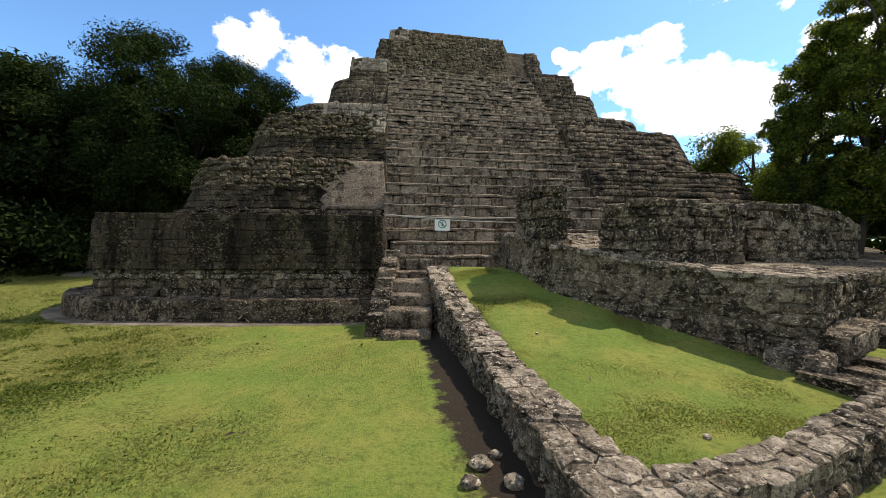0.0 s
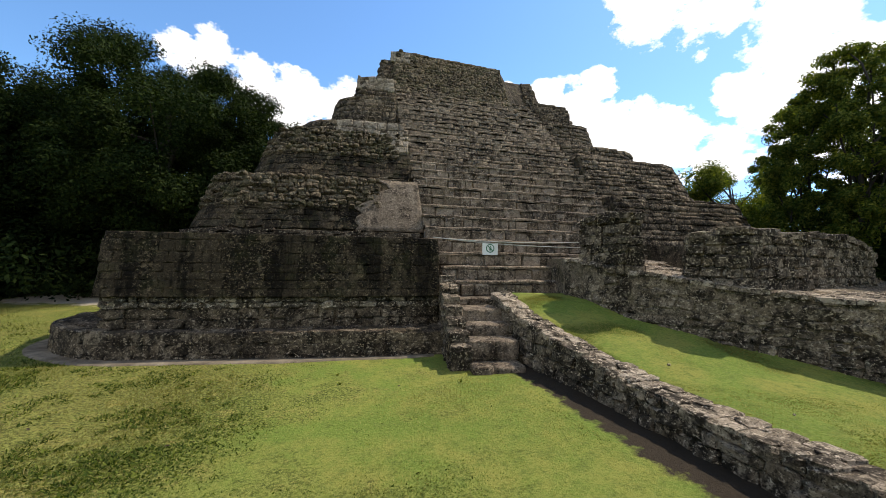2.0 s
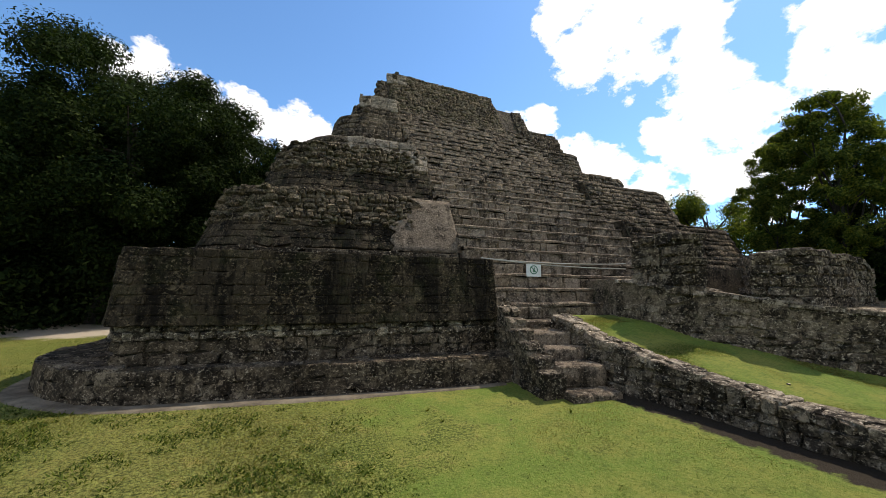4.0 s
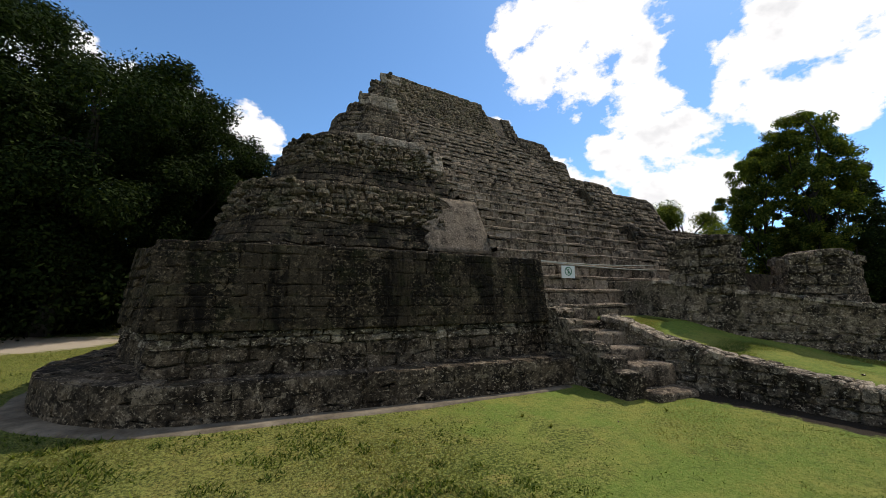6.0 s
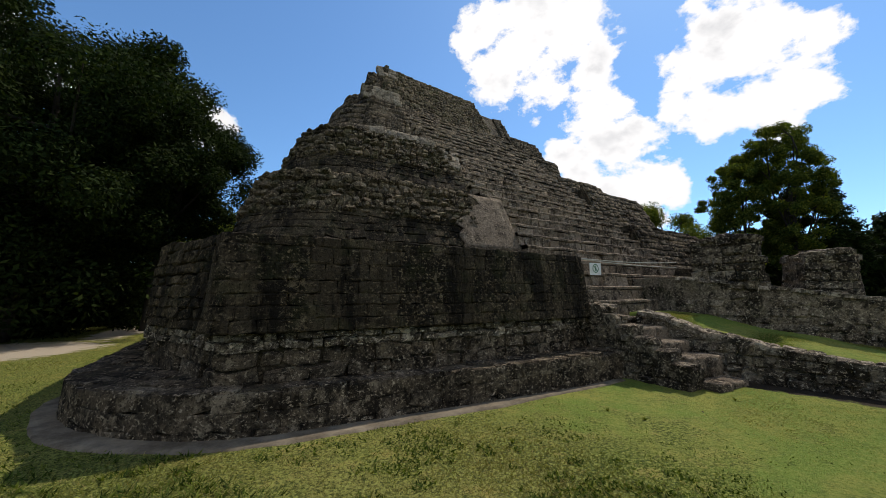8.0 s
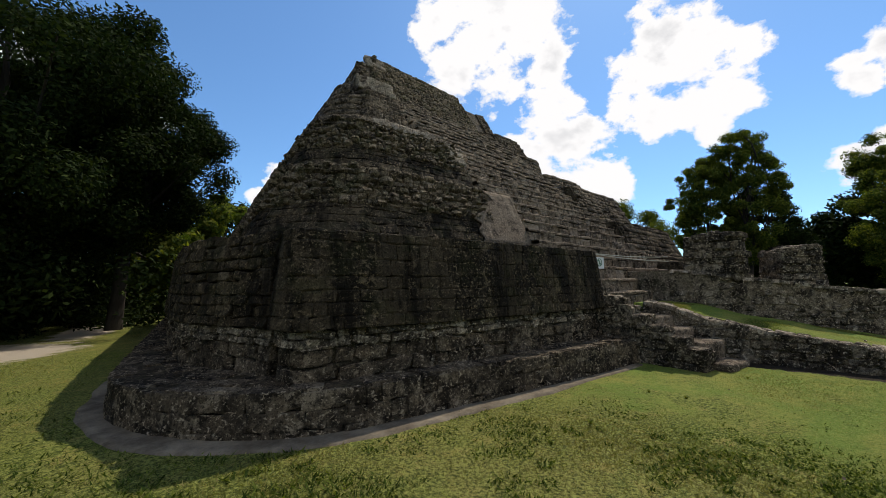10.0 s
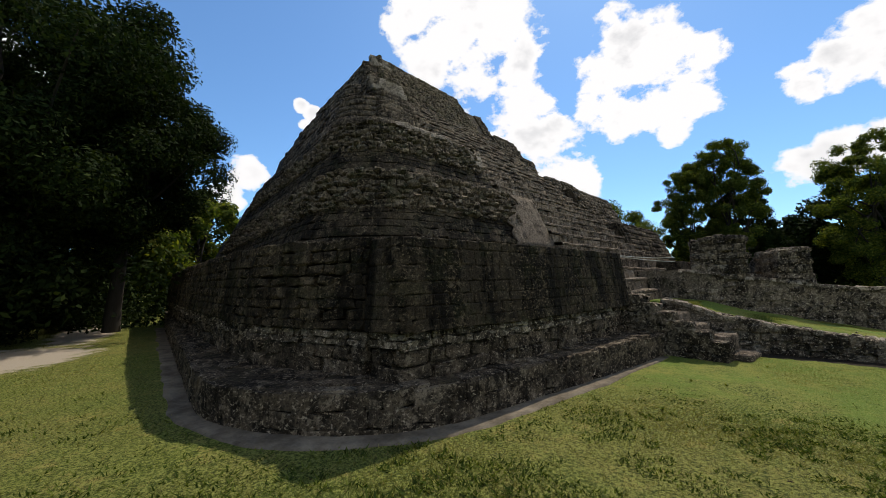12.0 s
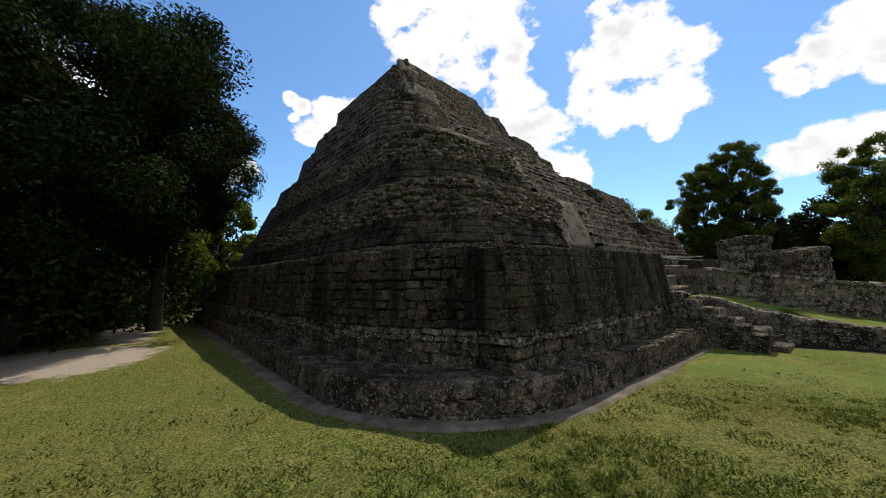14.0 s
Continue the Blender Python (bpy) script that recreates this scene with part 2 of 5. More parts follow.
def grass_material(name, soil_and_shade_by_wall):
    n = Nodes(name)
    sep = n.t.nodes.new("ShaderNodeSeparateXYZ")
    n.link(n.pos, sep.inputs[0])
    big, med, fine = n.noise(0.28, 5, 0.65, seed=2), n.noise(1.0, 7, 0.72, seed=7), n.noise(30, 6, 0.78, seed=4)
    # finer, greener turf towards the stairway, coarse dry grass and clover elsewhere
    turf = n.math("ADD", n.math("MULTIPLY", n.math("ADD", sep.outputs[0], 4.4), 0.35), n.math("MULTIPLY", n.math("SUBTRACT", n.noise(0.8, 6, 0.7, seed=61), 0.5), 6.0))
    turf = n.ramp(turf, [(0.0, 0.0), (0.7, 1.0)])
    coarse = n.mix(n.ramp(big, [(0.43, 0.0), (0.57, 1.0)]), (0.112, 0.132, 0.022), (0.165, 0.15, 0.04))
    coarse = n.mix(n.ramp(med, [(0.46, 0.0), (0.60, 0.7)]), coarse, (0.09, 0.115, 0.022))
    coarse = n.mix(n.ramp(n.noise(2.2, 7, 0.75, seed=23), [(0.54, 0.0), (0.62, 0.75)]), coarse, (0.30, 0.235, 0.07))
    coarse = n.mix(n.ramp(n.noise(11, 7, 0.82, seed=14), [(0.50, 0.0), (0.58, 0.6)]), coarse, (0.06, 0.075, 0.017))
    green = n.mix(n.ramp(med, [(0.42, 0.0), (0.6, 1.0)]), (0.125, 0.175, 0.03), (0.205, 0.205, 0.045))
    green = n.mix(n.ramp(n.noise(7, 8, 0.82, seed=33), [(0.50, 0.0), (0.60, 0.65)]), green, (0.08, 0.108, 0.022))
    col = n.mix(turf, coarse, green)
    dry = n.math("SUBTRACT", 1.0, n.math("MULTIPLY", turf, 0.6))
    col = n.mix(n.math("MULTIPLY", n.ramp(fine, [(0.50, 0.0), (0.58, 1.0)]), dry), col, (0.215, 0.225, 0.055))
    rough = n.math("SUBTRACT", 1.0, n.math("MULTIPLY", turf, 0.68))
    col = n.mix(n.math("MULTIPLY", n.ramp(fine, [(0.41, 0.9), (0.50, 0.0)]), rough), col, (0.03, 0.042, 0.008))
    # trodden earth: the patch beside the temple and the path that leads on under the trees
    bare = None
    for cx, cy, rx, ry in DIRT:
        dx = n.math("DIVIDE", n.math("SUBTRACT", sep.outputs[0], cx), rx)
        dy = n.math("DIVIDE", n.math("SUBTRACT", sep.outputs[1], cy), ry)
        q = n.math("SUBTRACT", 1.0, n.math("ADD", n.math("MULTIPLY", dx, dx), n.math("MULTIPLY", dy, dy)))
        bare = q if bare is None else n.math("MAXIMUM", bare, q)
    bare = n.math("ADD", bare, n.math("MULTIPLY", n.math("SUBTRACT", n.noise(1.6, 6, 0.7, seed=8), 0.5), 2.0))
    soil = n.mix(fine, (0.30, 0.25, 0.185), (0.46, 0.395, 0.31))
    col = n.mix(n.ramp(bare, [(0.12, 0.0), (0.42, 1.0)]), col, soil)
    if soil_and_shade_by_wall:
        # bare damp soil along the low wall's foot, with its wide shadow painted in
        away = n.math("ADD", n.math("SUBTRACT", sep.outputs[0], 0.22), n.math("MULTIPLY", n.math("SUBTRACT", sep.outputs[1], 2.0), 0.155))
        away = n.math("ADD", away, n.math("MULTIPLY", n.math("SUBTRACT", n.noise(3.5, 6, 0.7, seed=71), 0.5), 0.7))
        stop = n.math("MULTIPLY", n.math("MULTIPLY", n.math("LESS_THAN", sep.outputs[1], 8.0), n.math("GREATER_THAN", sep.outputs[1], 1.35)), n.math("LESS_THAN", sep.outputs[0], 1.1))
        col = n.mix(n.math("MULTIPLY", n.ramp(away, [(0.0, 0.0), (0.10, 1.0)]), stop), col, n.mix(fine, (0.012, 0.009, 0.006), (0.055, 0.042, 0.028)))
    h = n.math("ADD", n.math("MULTIPLY", fine, 0.8), n.math("MULTIPLY", n.noise(90, 3, 0.7), 0.4))
    return n.finish(col, 0.95, h, 0.75, 0.035, 0.1)


DIRT = [(-13.2, 18.0, 2.2, 2.6), (-12.0, 27.0, 1.1, 8.0), (-15.6, 18.6, 3.4, 2.6), (-11.6, 37, 1.6, 8)]
m_lawn = grass_material("lawn_soil_and_grass", True)
m_turf = grass_material("ramp_turf", False)


def let_through(n, col, part_, gain):
    """Thin leaves and blades also pass light on."""
    tr = n.node("ShaderNodeBsdfTranslucent")
    n.link(n.mix(1.0, col, gain, "MULTIPLY"), tr.inputs["Color"])
    mix = n.node("ShaderNodeMixShader", Fac=part_)
    n.link(n.bsdf.outputs[0], mix.inputs[1])
    n.link(tr.outputs[0], mix.inputs[2])
    n.link(mix.outputs[0], n.t.nodes["Material Output"].inputs[0])
    return n.mat


def blade_material():
    n = Nodes("grass_blade")
    rnd = n.t.nodes.new("ShaderNodeNewGeometry").outputs["Random Per Island"]
    col = n.ramp(rnd, [(0.0, (0.06, 0.08, 0.015)), (0.45, (0.088, 0.125, 0.022)), (0.8, (0.145, 0.158, 0.038)), (1.0, (0.32, 0.26, 0.11))])
    col = n.mix(n.ramp(n.noise(0.28, 5, 0.65, seed=2), [(0.43, 0.0), (0.57, 0.55)]), col, (0.20, 0.165, 0.05))
    n.finish(col, 0.7, spec=0.2)
    return let_through(n, col, 0.55, (1.25, 1.3, 0.8))


def soil_material():
    n = Nodes("path_soil")
    fine = n.noise(30, 6, 0.7)
    col = n.mix(n.ramp(n.noise(2.2, 5, 0.7, seed=6), [(0.35, 0.0), (0.7, 1.0)]), (0.085, 0.066, 0.044), (0.26, 0.21, 0.148))
    col = n.mix(n.ramp(fine, [(0.4, 0.0), (0.8, 0.5)]), col, (0.08, 0.07, 0.055))
    return n.finish(col, 0.95, fine, 0.6, 0.02, 0.1)


def leaf_material(name, a, b, c, through=0.2):
    n = Nodes(name)
    rnd = n.t.nodes.new("ShaderNodeNewGeometry").outputs["Random Per Island"]
    col = n.ramp(rnd, [(0.0, a), (0.6, b), (1.0, c)])
    mat = n.finish(col, 0.85, spec=0.05)
    tr = n.node("ShaderNodeBsdfTranslucent")
    n.link(n.mix(1.0, col, (1.5, 1.6, 0.5), "MULTIPLY"), tr.inputs["Color"])
    mix = n.node("ShaderNodeMixShader", Fac=through)
    n.link(n.bsdf.outputs[0], mix.inputs[1])
    n.link(tr.outputs[0], mix.inputs[2])
    n.link(mix.outputs[0], n.t.nodes["Material Output"].inputs[0])
    return mat


def bark_material():
    n = Nodes("bark")
    f = n.noise(9, 6, 0.65, (1, 1, 0.25))
    return n.finish(n.mix(f, (0.02, 0.017, 0.013), (0.065, 0.055, 0.045)), 0.9, f, 0.8, 0.03, 0.1)


def plain_material(name, col, rough=0.6, metal=0.0):
    n = Nodes(name)
    f = n.noise(40, 3)
    mat = n.finish(n.mix(n.math("MULTIPLY", f, 0.3), col, tuple(c * 0.6 for c in col)), rough, f, 0.1, 0.002, 0.3)
    n.bsdf.inputs["Metallic"].default_value = metal
    return mat


m_blade, m_soil, m_bark = blade_material(), soil_material(), bark_material()
# leaf of the backlit trees and woods, their shade put into a near-black colour
m_leaf = leaf_material("shaded_leaf", (0.008, 0.014, 0.004), (0.016, 0.027, 0.007), (0.04, 0.055, 0.013), 0.12)
m_clover = leaf_material("clover_leaf", (0.024, 0.04, 0.008), (0.055, 0.08, 0.015), (0.14, 0.16, 0.03), 0.3)
# brighter copy of the leaf, with sunlight on the crowns put into the colour
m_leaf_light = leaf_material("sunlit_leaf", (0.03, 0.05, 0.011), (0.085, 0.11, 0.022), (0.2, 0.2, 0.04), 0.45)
m_white, m_green, m_rope = plain_material("sign_white", (0.72, 0.74, 0.70), 0.5), plain_material("sign_green", (0.05, 0.16, 0.09), 0.5), plain_material("rope_fibre", (0.42, 0.40, 0.34), 0.9)
m_litter = plain_material("dry_leaf", (0.05, 0.035, 0.02), 0.9)

# ---- building helpers ----
rng = np.random.default_rng(7)


def mesh_from(name, verts, faces, mat, smooth=False):
    me = bpy.data.meshes.new(name)
    me.from_pydata([tuple(v) for v in verts], [], faces)
    me.materials.append(mat)
    if smooth:
        me.shade_smooth()
    return me


def big_mesh(name, verts, quads, mat):
    """A mesh from arrays, all faces of one size."""
    verts, quads = np.asarray(verts, np.float32), np.asarray(quads, np.int32)
    me = bpy.data.meshes.new(name)
    me.vertices.add(len(verts))
    me.vertices.foreach_set("co", verts.ravel())
    k = quads.shape[1]
    me.loops.add(quads.size)
    me.loops.foreach_set("vertex_index", quads.ravel())
    me.polygons.add(len(quads))
    me.polygons.foreach_set("loop_start", np.arange(0, quads.size, k, dtype=np.int32))
    me.update(calc_edges=True)
    me.materials.append(mat)
    return me


def child(name, data, parent, label="", kind=""):
    ob = new(name, data)
    ob.parent = parent
    if label or kind:
        tagged(ob, label, kind=kind)
    return ob


def thing(name, label, category, at=(0, 0, 0), group="", kind=""):
    ob = new(name)
    ob.empty_display_size = 0.2
    ob.matrix_world = Matrix.Translation(at)
    return tagged(ob, label, category, group, kind)


def sag(p):
    """The old temple has settled: its upper courses sink a little towards the far side, and its front does not stand square to its flank."""
    p = np.array(p, float)
    p[..., 2] -= 0.006 * np.clip(p[..., 2] - 2.0, 0, None) * np.clip(p[..., 0] + 2.0, 0, None)
    p[..., 1] += askew(p[..., 0])
    return p


def askew(x):
    return 0.0866 * (np.clip(x, -5.0, 12.0) + 2.0)


# stone templates: a 4 x 4 front with rounded rim, four sides; x along, y up, z out of the wall, each -0.5..0.5
def stone_template(seed, round_=0.10, rough=0.07, drop=(0.0, 0.10, 0.22), skew=0.03, corner=0.80):
    r = np.random.default_rng(seed)
    g = np.array([-0.5, -0.5 + round_, 0.5 - round_, 0.5])
    V = []
    cut = r.uniform(corner, 1.0, 4)
    for j in range(4):
        for i in range(4):
            edge = (i in (0, 3)) + (j in (0, 3))
            z = 0.5 - drop[edge] + r.uniform(-rough, rough)
            pull = cut[(i > 1) + 2 * (j > 1)] if edge == 2 else 1.0
            V.append((g[i] * pull + r.uniform(-skew, skew), g[j] * pull + r.uniform(-skew, skew) * 1.3, z))
    ring = [0, 1, 2, 3, 7, 11, 15, 14, 13, 12, 8, 4]
    for k in ring:
        V.append((V[k][0], V[k][1], -0.5))
    F = [(j * 4 + i, j * 4 + i + 1, j * 4 + i + 5, j * 4 + i + 4) for j in range(3) for i in range(3)]
    for a in range(12):
        b = (a + 1) % 12
        F.append((ring[a], 16 + a, 16 + b, ring[b]))
    return np.array(V), np.array(F)


TEMPLATES = [stone_template(100 + i) for i in range(14)]
ROUGH_T = [stone_template(200 + i, 0.22, 0.12, (0.0, 0.20, 0.36), 0.06) for i in range(14)]
FLUSH_T = [stone_template(300 + i, 0.16, 0.10, (0.0, 0.10, 0.20), 0.08) for i in range(14)]
FACED_T = [stone_template(400 + i, 0.12, 0.035, (0.0, 0.03, 0.07), 0.022, 0.955) for i in range(14)]
SLAB_T = [stone_template(500 + i, 0.2, 0.12, (0.0, 0.12, 0.3), 0.11) for i in range(14)]
SETS = {"slab": SLAB_T, "faced": FACED_T, "cut": TEMPLATES, "rough": ROUGH_T, "flush": FLUSH_T}
_shared = {}


def shared_stone(kind, i, mat):
    key = (kind, i, mat.name)
    if key not in _shared:
        V, F = SETS[kind][i]
        _shared[key] = mesh_from("stone", V, [tuple(int(a) for a in f) for f in F], mat)
    return _shared[key]


class Line:
    """A plan line of points; at(u) gives the place, the way along and the way outward (to the right of the way along)."""

    def __init__(self, pts):
        self.p = np.array(pts, float)
        seg = np.linalg.norm(np.diff(self.p, axis=0), axis=1)
        self.s = np.concatenate([[0], np.cumsum(seg)])
        self.length = self.s[-1]

    def at(self, u):
        u = min(max(u, 0), self.length - 1e-6)
        i = int(np.searchsorted(self.s, u, "right") - 1)
        d = (self.p[i + 1] - self.p[i]) / (self.s[i + 1] - self.s[i])
        a = self.p[i] + d * (u - self.s[i])
        return a, d, np.array([d[1], -d[0]])

    def smooth_dir(self, u, w=0.15):
        a, _, _ = self.at(u)
        d = self.at(u + w)[0] - self.at(u - w)[0]
        d = d / max(np.linalg.norm(d), 1e-9)
        return a, d, np.array([d[1], -d[0]])


def corner_line(xl, yf, r, x_end, y_back, step=0.3):
    """Runs from the back of the left side forward, round the corner, along the front to x_end. Outward is on the right hand... of a walk the other way."""
    pts = [(xl, y) for y in np.arange(y_back, yf + r, -1.0)]
    n = max(5, int(r * 1.57 / step))
    for i in range(n + 1):
        a = math.pi + (math.pi / 2) * i / n
        pts.append((xl + r + r * math.cos(a), yf + r + r * math.sin(a)))
    pts += [(x, yf) for x in np.arange(xl + r + 0.8, x_end - 0.05, 0.8)] + [(x_end, yf)]
    return Line(pts)


def lay_stones(line, z0, z1, batter, size, parent, mat, mat_i, kind="cut", near=None, limit=300, depth=0.16, proud=0.03, gap=0.012,
               u0=0.0, u1=None, name="stone", warp=None, jitter=1.0, skip=None, tall=1.0, top=None):
    """Courses of stones along a battered wall. near(p): whether a stone is among those that stay single; the rest is joined.
    The wall leans back by batter metres for each metre of height."""
    u1 = line.length if u1 is None else u1
    sw, sh = size
    rows, z = [], z0
    while z < z1 - 0.3 * sh:
        h = sh * rng.uniform(0.75, 1.3) * tall
        if z + h > z1 - 0.35 * sh:
            h = z1 - z
        rows.append((z, h))
        z += h
    singles, rest_v, rest_f, base = 0, [], [], 0
    lean = math.atan(batter)
    for z, h in rows:
        u = u0 + rng.uniform(-0.4, 0.0) * sw
        while u < u1:
            w = sw * rng.uniform(0.55, 1.6)
            a, b = max(u, u0), min(u + w, u1)
            u += w
            if b - a < 0.06:
                continue
            p, d, out = line.smooth_dir((a + b) / 2)
            hc = h
            if top is not None:
                hc = min(h, top((a + b) / 2) - z)
                if hc < 0.05:
                    continue
            zc = z + hc / 2
            if skip and skip((a + b) / 2, zc):
                continue
            c = np.array([*(p - out * batter * (zc - z0)), zc])
            if kind not in ("cut", "faced"):
                ww, hh = (b - a) * rng.uniform(0.88, 1.04), hc * rng.uniform(0.82, 1.12)
            else:
                ww, hh = (b - a) - gap, hc - gap
            push = proud * rng.uniform(-0.9, 1.0) * jitter
            X = np.array([d[0], d[1], 0])
            O = np.array([out[0] * math.cos(lean), out[1] * math.cos(lean), math.sin(lean)])
            Y = np.cross(O, X)
            if Y[2] < 0:
                Y, X = -Y, -X
            tw = rng.normal(0, 0.02 if kind == "cut" else 0.10) * jitter
            X, Y = X * math.cos(tw) + Y * math.sin(tw), Y * math.cos(tw) - X * math.sin(tw)
            c = c + O * (push - depth / 2 + 0.03)
            if warp is not None:
                c = warp(c)
            flip = 1 if rng.random() < 0.5 else -1
            i = int(rng.integers(14))
            M3 = np.stack([X * ww * flip, Y * hh * flip, O * depth], 1)
            if np.linalg.det(M3) < 0:
                M3[:, 0] *= -1
            if near is not None and singles < limit and near(c):
                ob = child(name, shared_stone(kind, i, mat), parent)
                m = Matrix([[*M3[r], c[r]] for r in range(3)] + [[0, 0, 0, 1]])
                ob.matrix_basis = parent.matrix_world.inverted() @ m
                singles += 1
            else:
                V, F = SETS[kind][i]
                rest_v.append(V @ M3.T + c)
                rest_f.append(F + base)
                base += len(V)
    if rest_v:
        inv = np.array(parent.matrix_world.inverted())
        V = np.concatenate(rest_v) @ inv[:3, :3].T + inv[:3, 3]
        child(name + "work", big_mesh(name + "work", V, np.concatenate(rest_f), mat_i), parent, kind="stuff")
    return singles


def stair_left(z):
    return -1.48 - (z - 2.34) * 0.142


def stair_right(z):
    return 4.42 - 0.05 * (z - 2.35)


def lay_caps(line, zfun, width, parent, mat, mat_i, length=0.4, rows=1, thick=0.12, near=None, limit=300, inset=0.0, name="coping_stone", warp=None, u0=0.0, u1=None, kind="cut", over=0.03, jit=1.0):
    """Flat stones along the top of a wall, in rows inward from its outer edge."""
    u1 = line.length if u1 is None else u1
    singles, rv, rf, base = 0, [], [], 0
    for r_ in range(rows):
        u = u0 - rng.uniform(0, 0.3)
        while u < u1:
            w = length * rng.uniform(0.6, 1.6)
            a, b = max(u, u0), min(u + w, u1)
            u += w
            if b - a < 0.07:
                continue
            p, d, out = line.smooth_dir((a + b) / 2)
            cw = width / rows
            q = p - out * (inset + cw * (r_ + 0.5) - over * (r_ == 0) + rng.uniform(-0.02, 0.02))
            zt = zfun((a + b) / 2)
            grade = (zfun(min((a + b) / 2 + 0.1, u1)) - zfun(max((a + b) / 2 - 0.1, 0))) / 0.2
            c = np.array([q[0], q[1], zt - thick / 2 + rng.uniform(-0.02, 0.025) * jit])
            X = np.array([d[0], d[1], grade])
            X /= np.linalg.norm(X)
            Y = np.array([-out[0], -out[1], rng.normal(0, 0.04) * jit])
            O = np.cross(X, Y)
            O /= np.linalg.norm(O)
            if O[2] < 0:
                X, O = -X, -O
            tw = rng.normal(0, 0.06) * jit
            X, Y = X * math.cos(tw) + Y * math.sin(tw), Y * math.cos(tw) - X * math.sin(tw)
            M3 = np.stack([X * (b - a - 0.015), Y * (cw * rng.uniform(0.9, 1.1) - 0.012), O * thick], 1)
            if warp is not None:
                c = warp(c)
            i = int(rng.integers(14))
            if near is not None and singles < limit and near(c):
                ob = child(name, shared_stone(kind, i, mat), parent)
                ob.matrix_basis = Matrix([[*M3[k], c[k]] for k in range(3)] + [[0, 0, 0, 1]])
                singles += 1
            else:
                V, F = SETS[kind][i]
                rv.append(V @ M3.T + c)
                rf.append(F + base)
                base += len(V)
    if rv:
        child(name + "_rest", big_mesh(name, np.concatenate(rv), np.concatenate(rf), mat_i), parent, kind="stuff")


def rounded_outline(xl, xr, yf, yb, r, n=10):
    pts = []
    for cx, cy, a0 in ((xl + r, yf + r, math.pi), (xr - r, yf + r, 1.5 * math.pi), (xr - r, yb - r, 0), (xl + r, yb - r, 0.5 * math.pi)):
        for i in range(n + 1):
            a = a0 + 0.5 * math.pi * i / n
            pts.append((cx + r * math.cos(a), cy + r * math.sin(a)))
    return pts


def tier_core(name, xl, xr, yf, yb, r, z0, z1, batter, mat, parent, label="", warp=True, back=0.05, split=True, sides=("left", "right"), lean=0.0):
    """The solid body of a terrace, a little behind the face of its stones; the stairway parts it in two."""
    made = None
    for side in (sides if split else ("both",)):
        rings = []
        for z in (z0, (z0 + z1) / 2, z1):
            i = batter * (z - z0) + back
            pts = rounded_outline(xl + i, xr - i, yf + i, yb - i, max(r - i, 0.1))
            if side == "left":
                xe = stair_left(z) + 0.02
                pts = [(min(p[0], xe - 0.01), p[1]) for p in pts if p[0] < (xl + xr) / 2]
                pts = [(xe, yb - i)] + [p for p in pts if p[1] > (yf + yb) / 2] + [p for p in pts if p[1] <= (yf + yb) / 2] + [(xe, yf + i)]
            elif side == "right":
                xe = stair_right(z) - 0.02
                pts = [(max(p[0], xe + 0.01), p[1]) for p in pts if p[0] > (xl + xr) / 2]
                pts = [(xe, yf + i)] + pts + [(xe, yb - i)]
            rings.append([(x, y, z) for x, y in pts])
        n = len(rings[0])
        V = np.array(rings[0] + rings[1] + rings[2])
        V[:, 1] += lean * (V[:, 2] - z0)
        if warp:
            V = sag(V)
        F = [(k * n + i, k * n + (i + 1) % n, (k + 1) * n + (i + 1) % n, (k + 1) * n + i) for k in range(2) for i in range(n)]
        F.append(tuple(range(2 * n, 3 * n)))
        F.append(tuple(reversed(range(n))))
        ob = child(name, mesh_from(name, V, F, mat), parent, label)
        made = made or ob
    return made


def prism(name, outline, z0, tops, mat, parent, label=""):
    """A solid over a plan outline (counter-clockwise) with its own top height at each corner."""
    n = len(outline)
    V = [(x, y, z0) for x, y in outline] + [(x, y, t) for (x, y), t in zip(outline, tops)]
    F = [(i, (i + 1) % n, n + (i + 1) % n, n + i) for i in range(n)] + [tuple(range(n, 2 * n)), tuple(reversed(range(n)))]
    return child(name, mesh_from(name, V, F, mat), parent, label)


# ---- ground ----
def ground_height(x, y):
    s = np.clip((np.asarray(x, float) + 2.6) / 2.4, 0, 1)
    fade = np.clip((9.5 - np.asarray(y, float)) / 1.5, 0, 1)
    return 0.08 * s * s * (3 - 2 * s) * fade


def build_ground():
    xs = np.concatenate([[-900, -300, -120, -60], np.arange(-40, 30.1, 0.5), [60, 120, 300, 900]])
    ys = np.concatenate([[-900, -300, -120, -40], np.arange(-8, 46.1, 0.5), [70, 120, 300, 900]])
    V, F = [], []
    for y in ys:
        for x in xs:
            near = abs(x) < 50 and -20 < y < 60
            z = float(ground_height(x, y)) + (0.025 * noise.noise(Vector((x * 0.5, y * 0.5, 0))) if near else 0)
            V.append((x, y, z))
    w = len(xs)
    for j in range(len(ys) - 1):
        for i in range(w - 1):
            F.append((j * w + i, j * w + i + 1, (j + 1) * w + i + 1, (j + 1) * w + i))
    ob = new("ground", mesh_from("ground", V, F, m_lawn, True))
    tagged(ob, "mown lawn with dry patches and trodden pale earth", "ground", kind="structure")


build_ground()


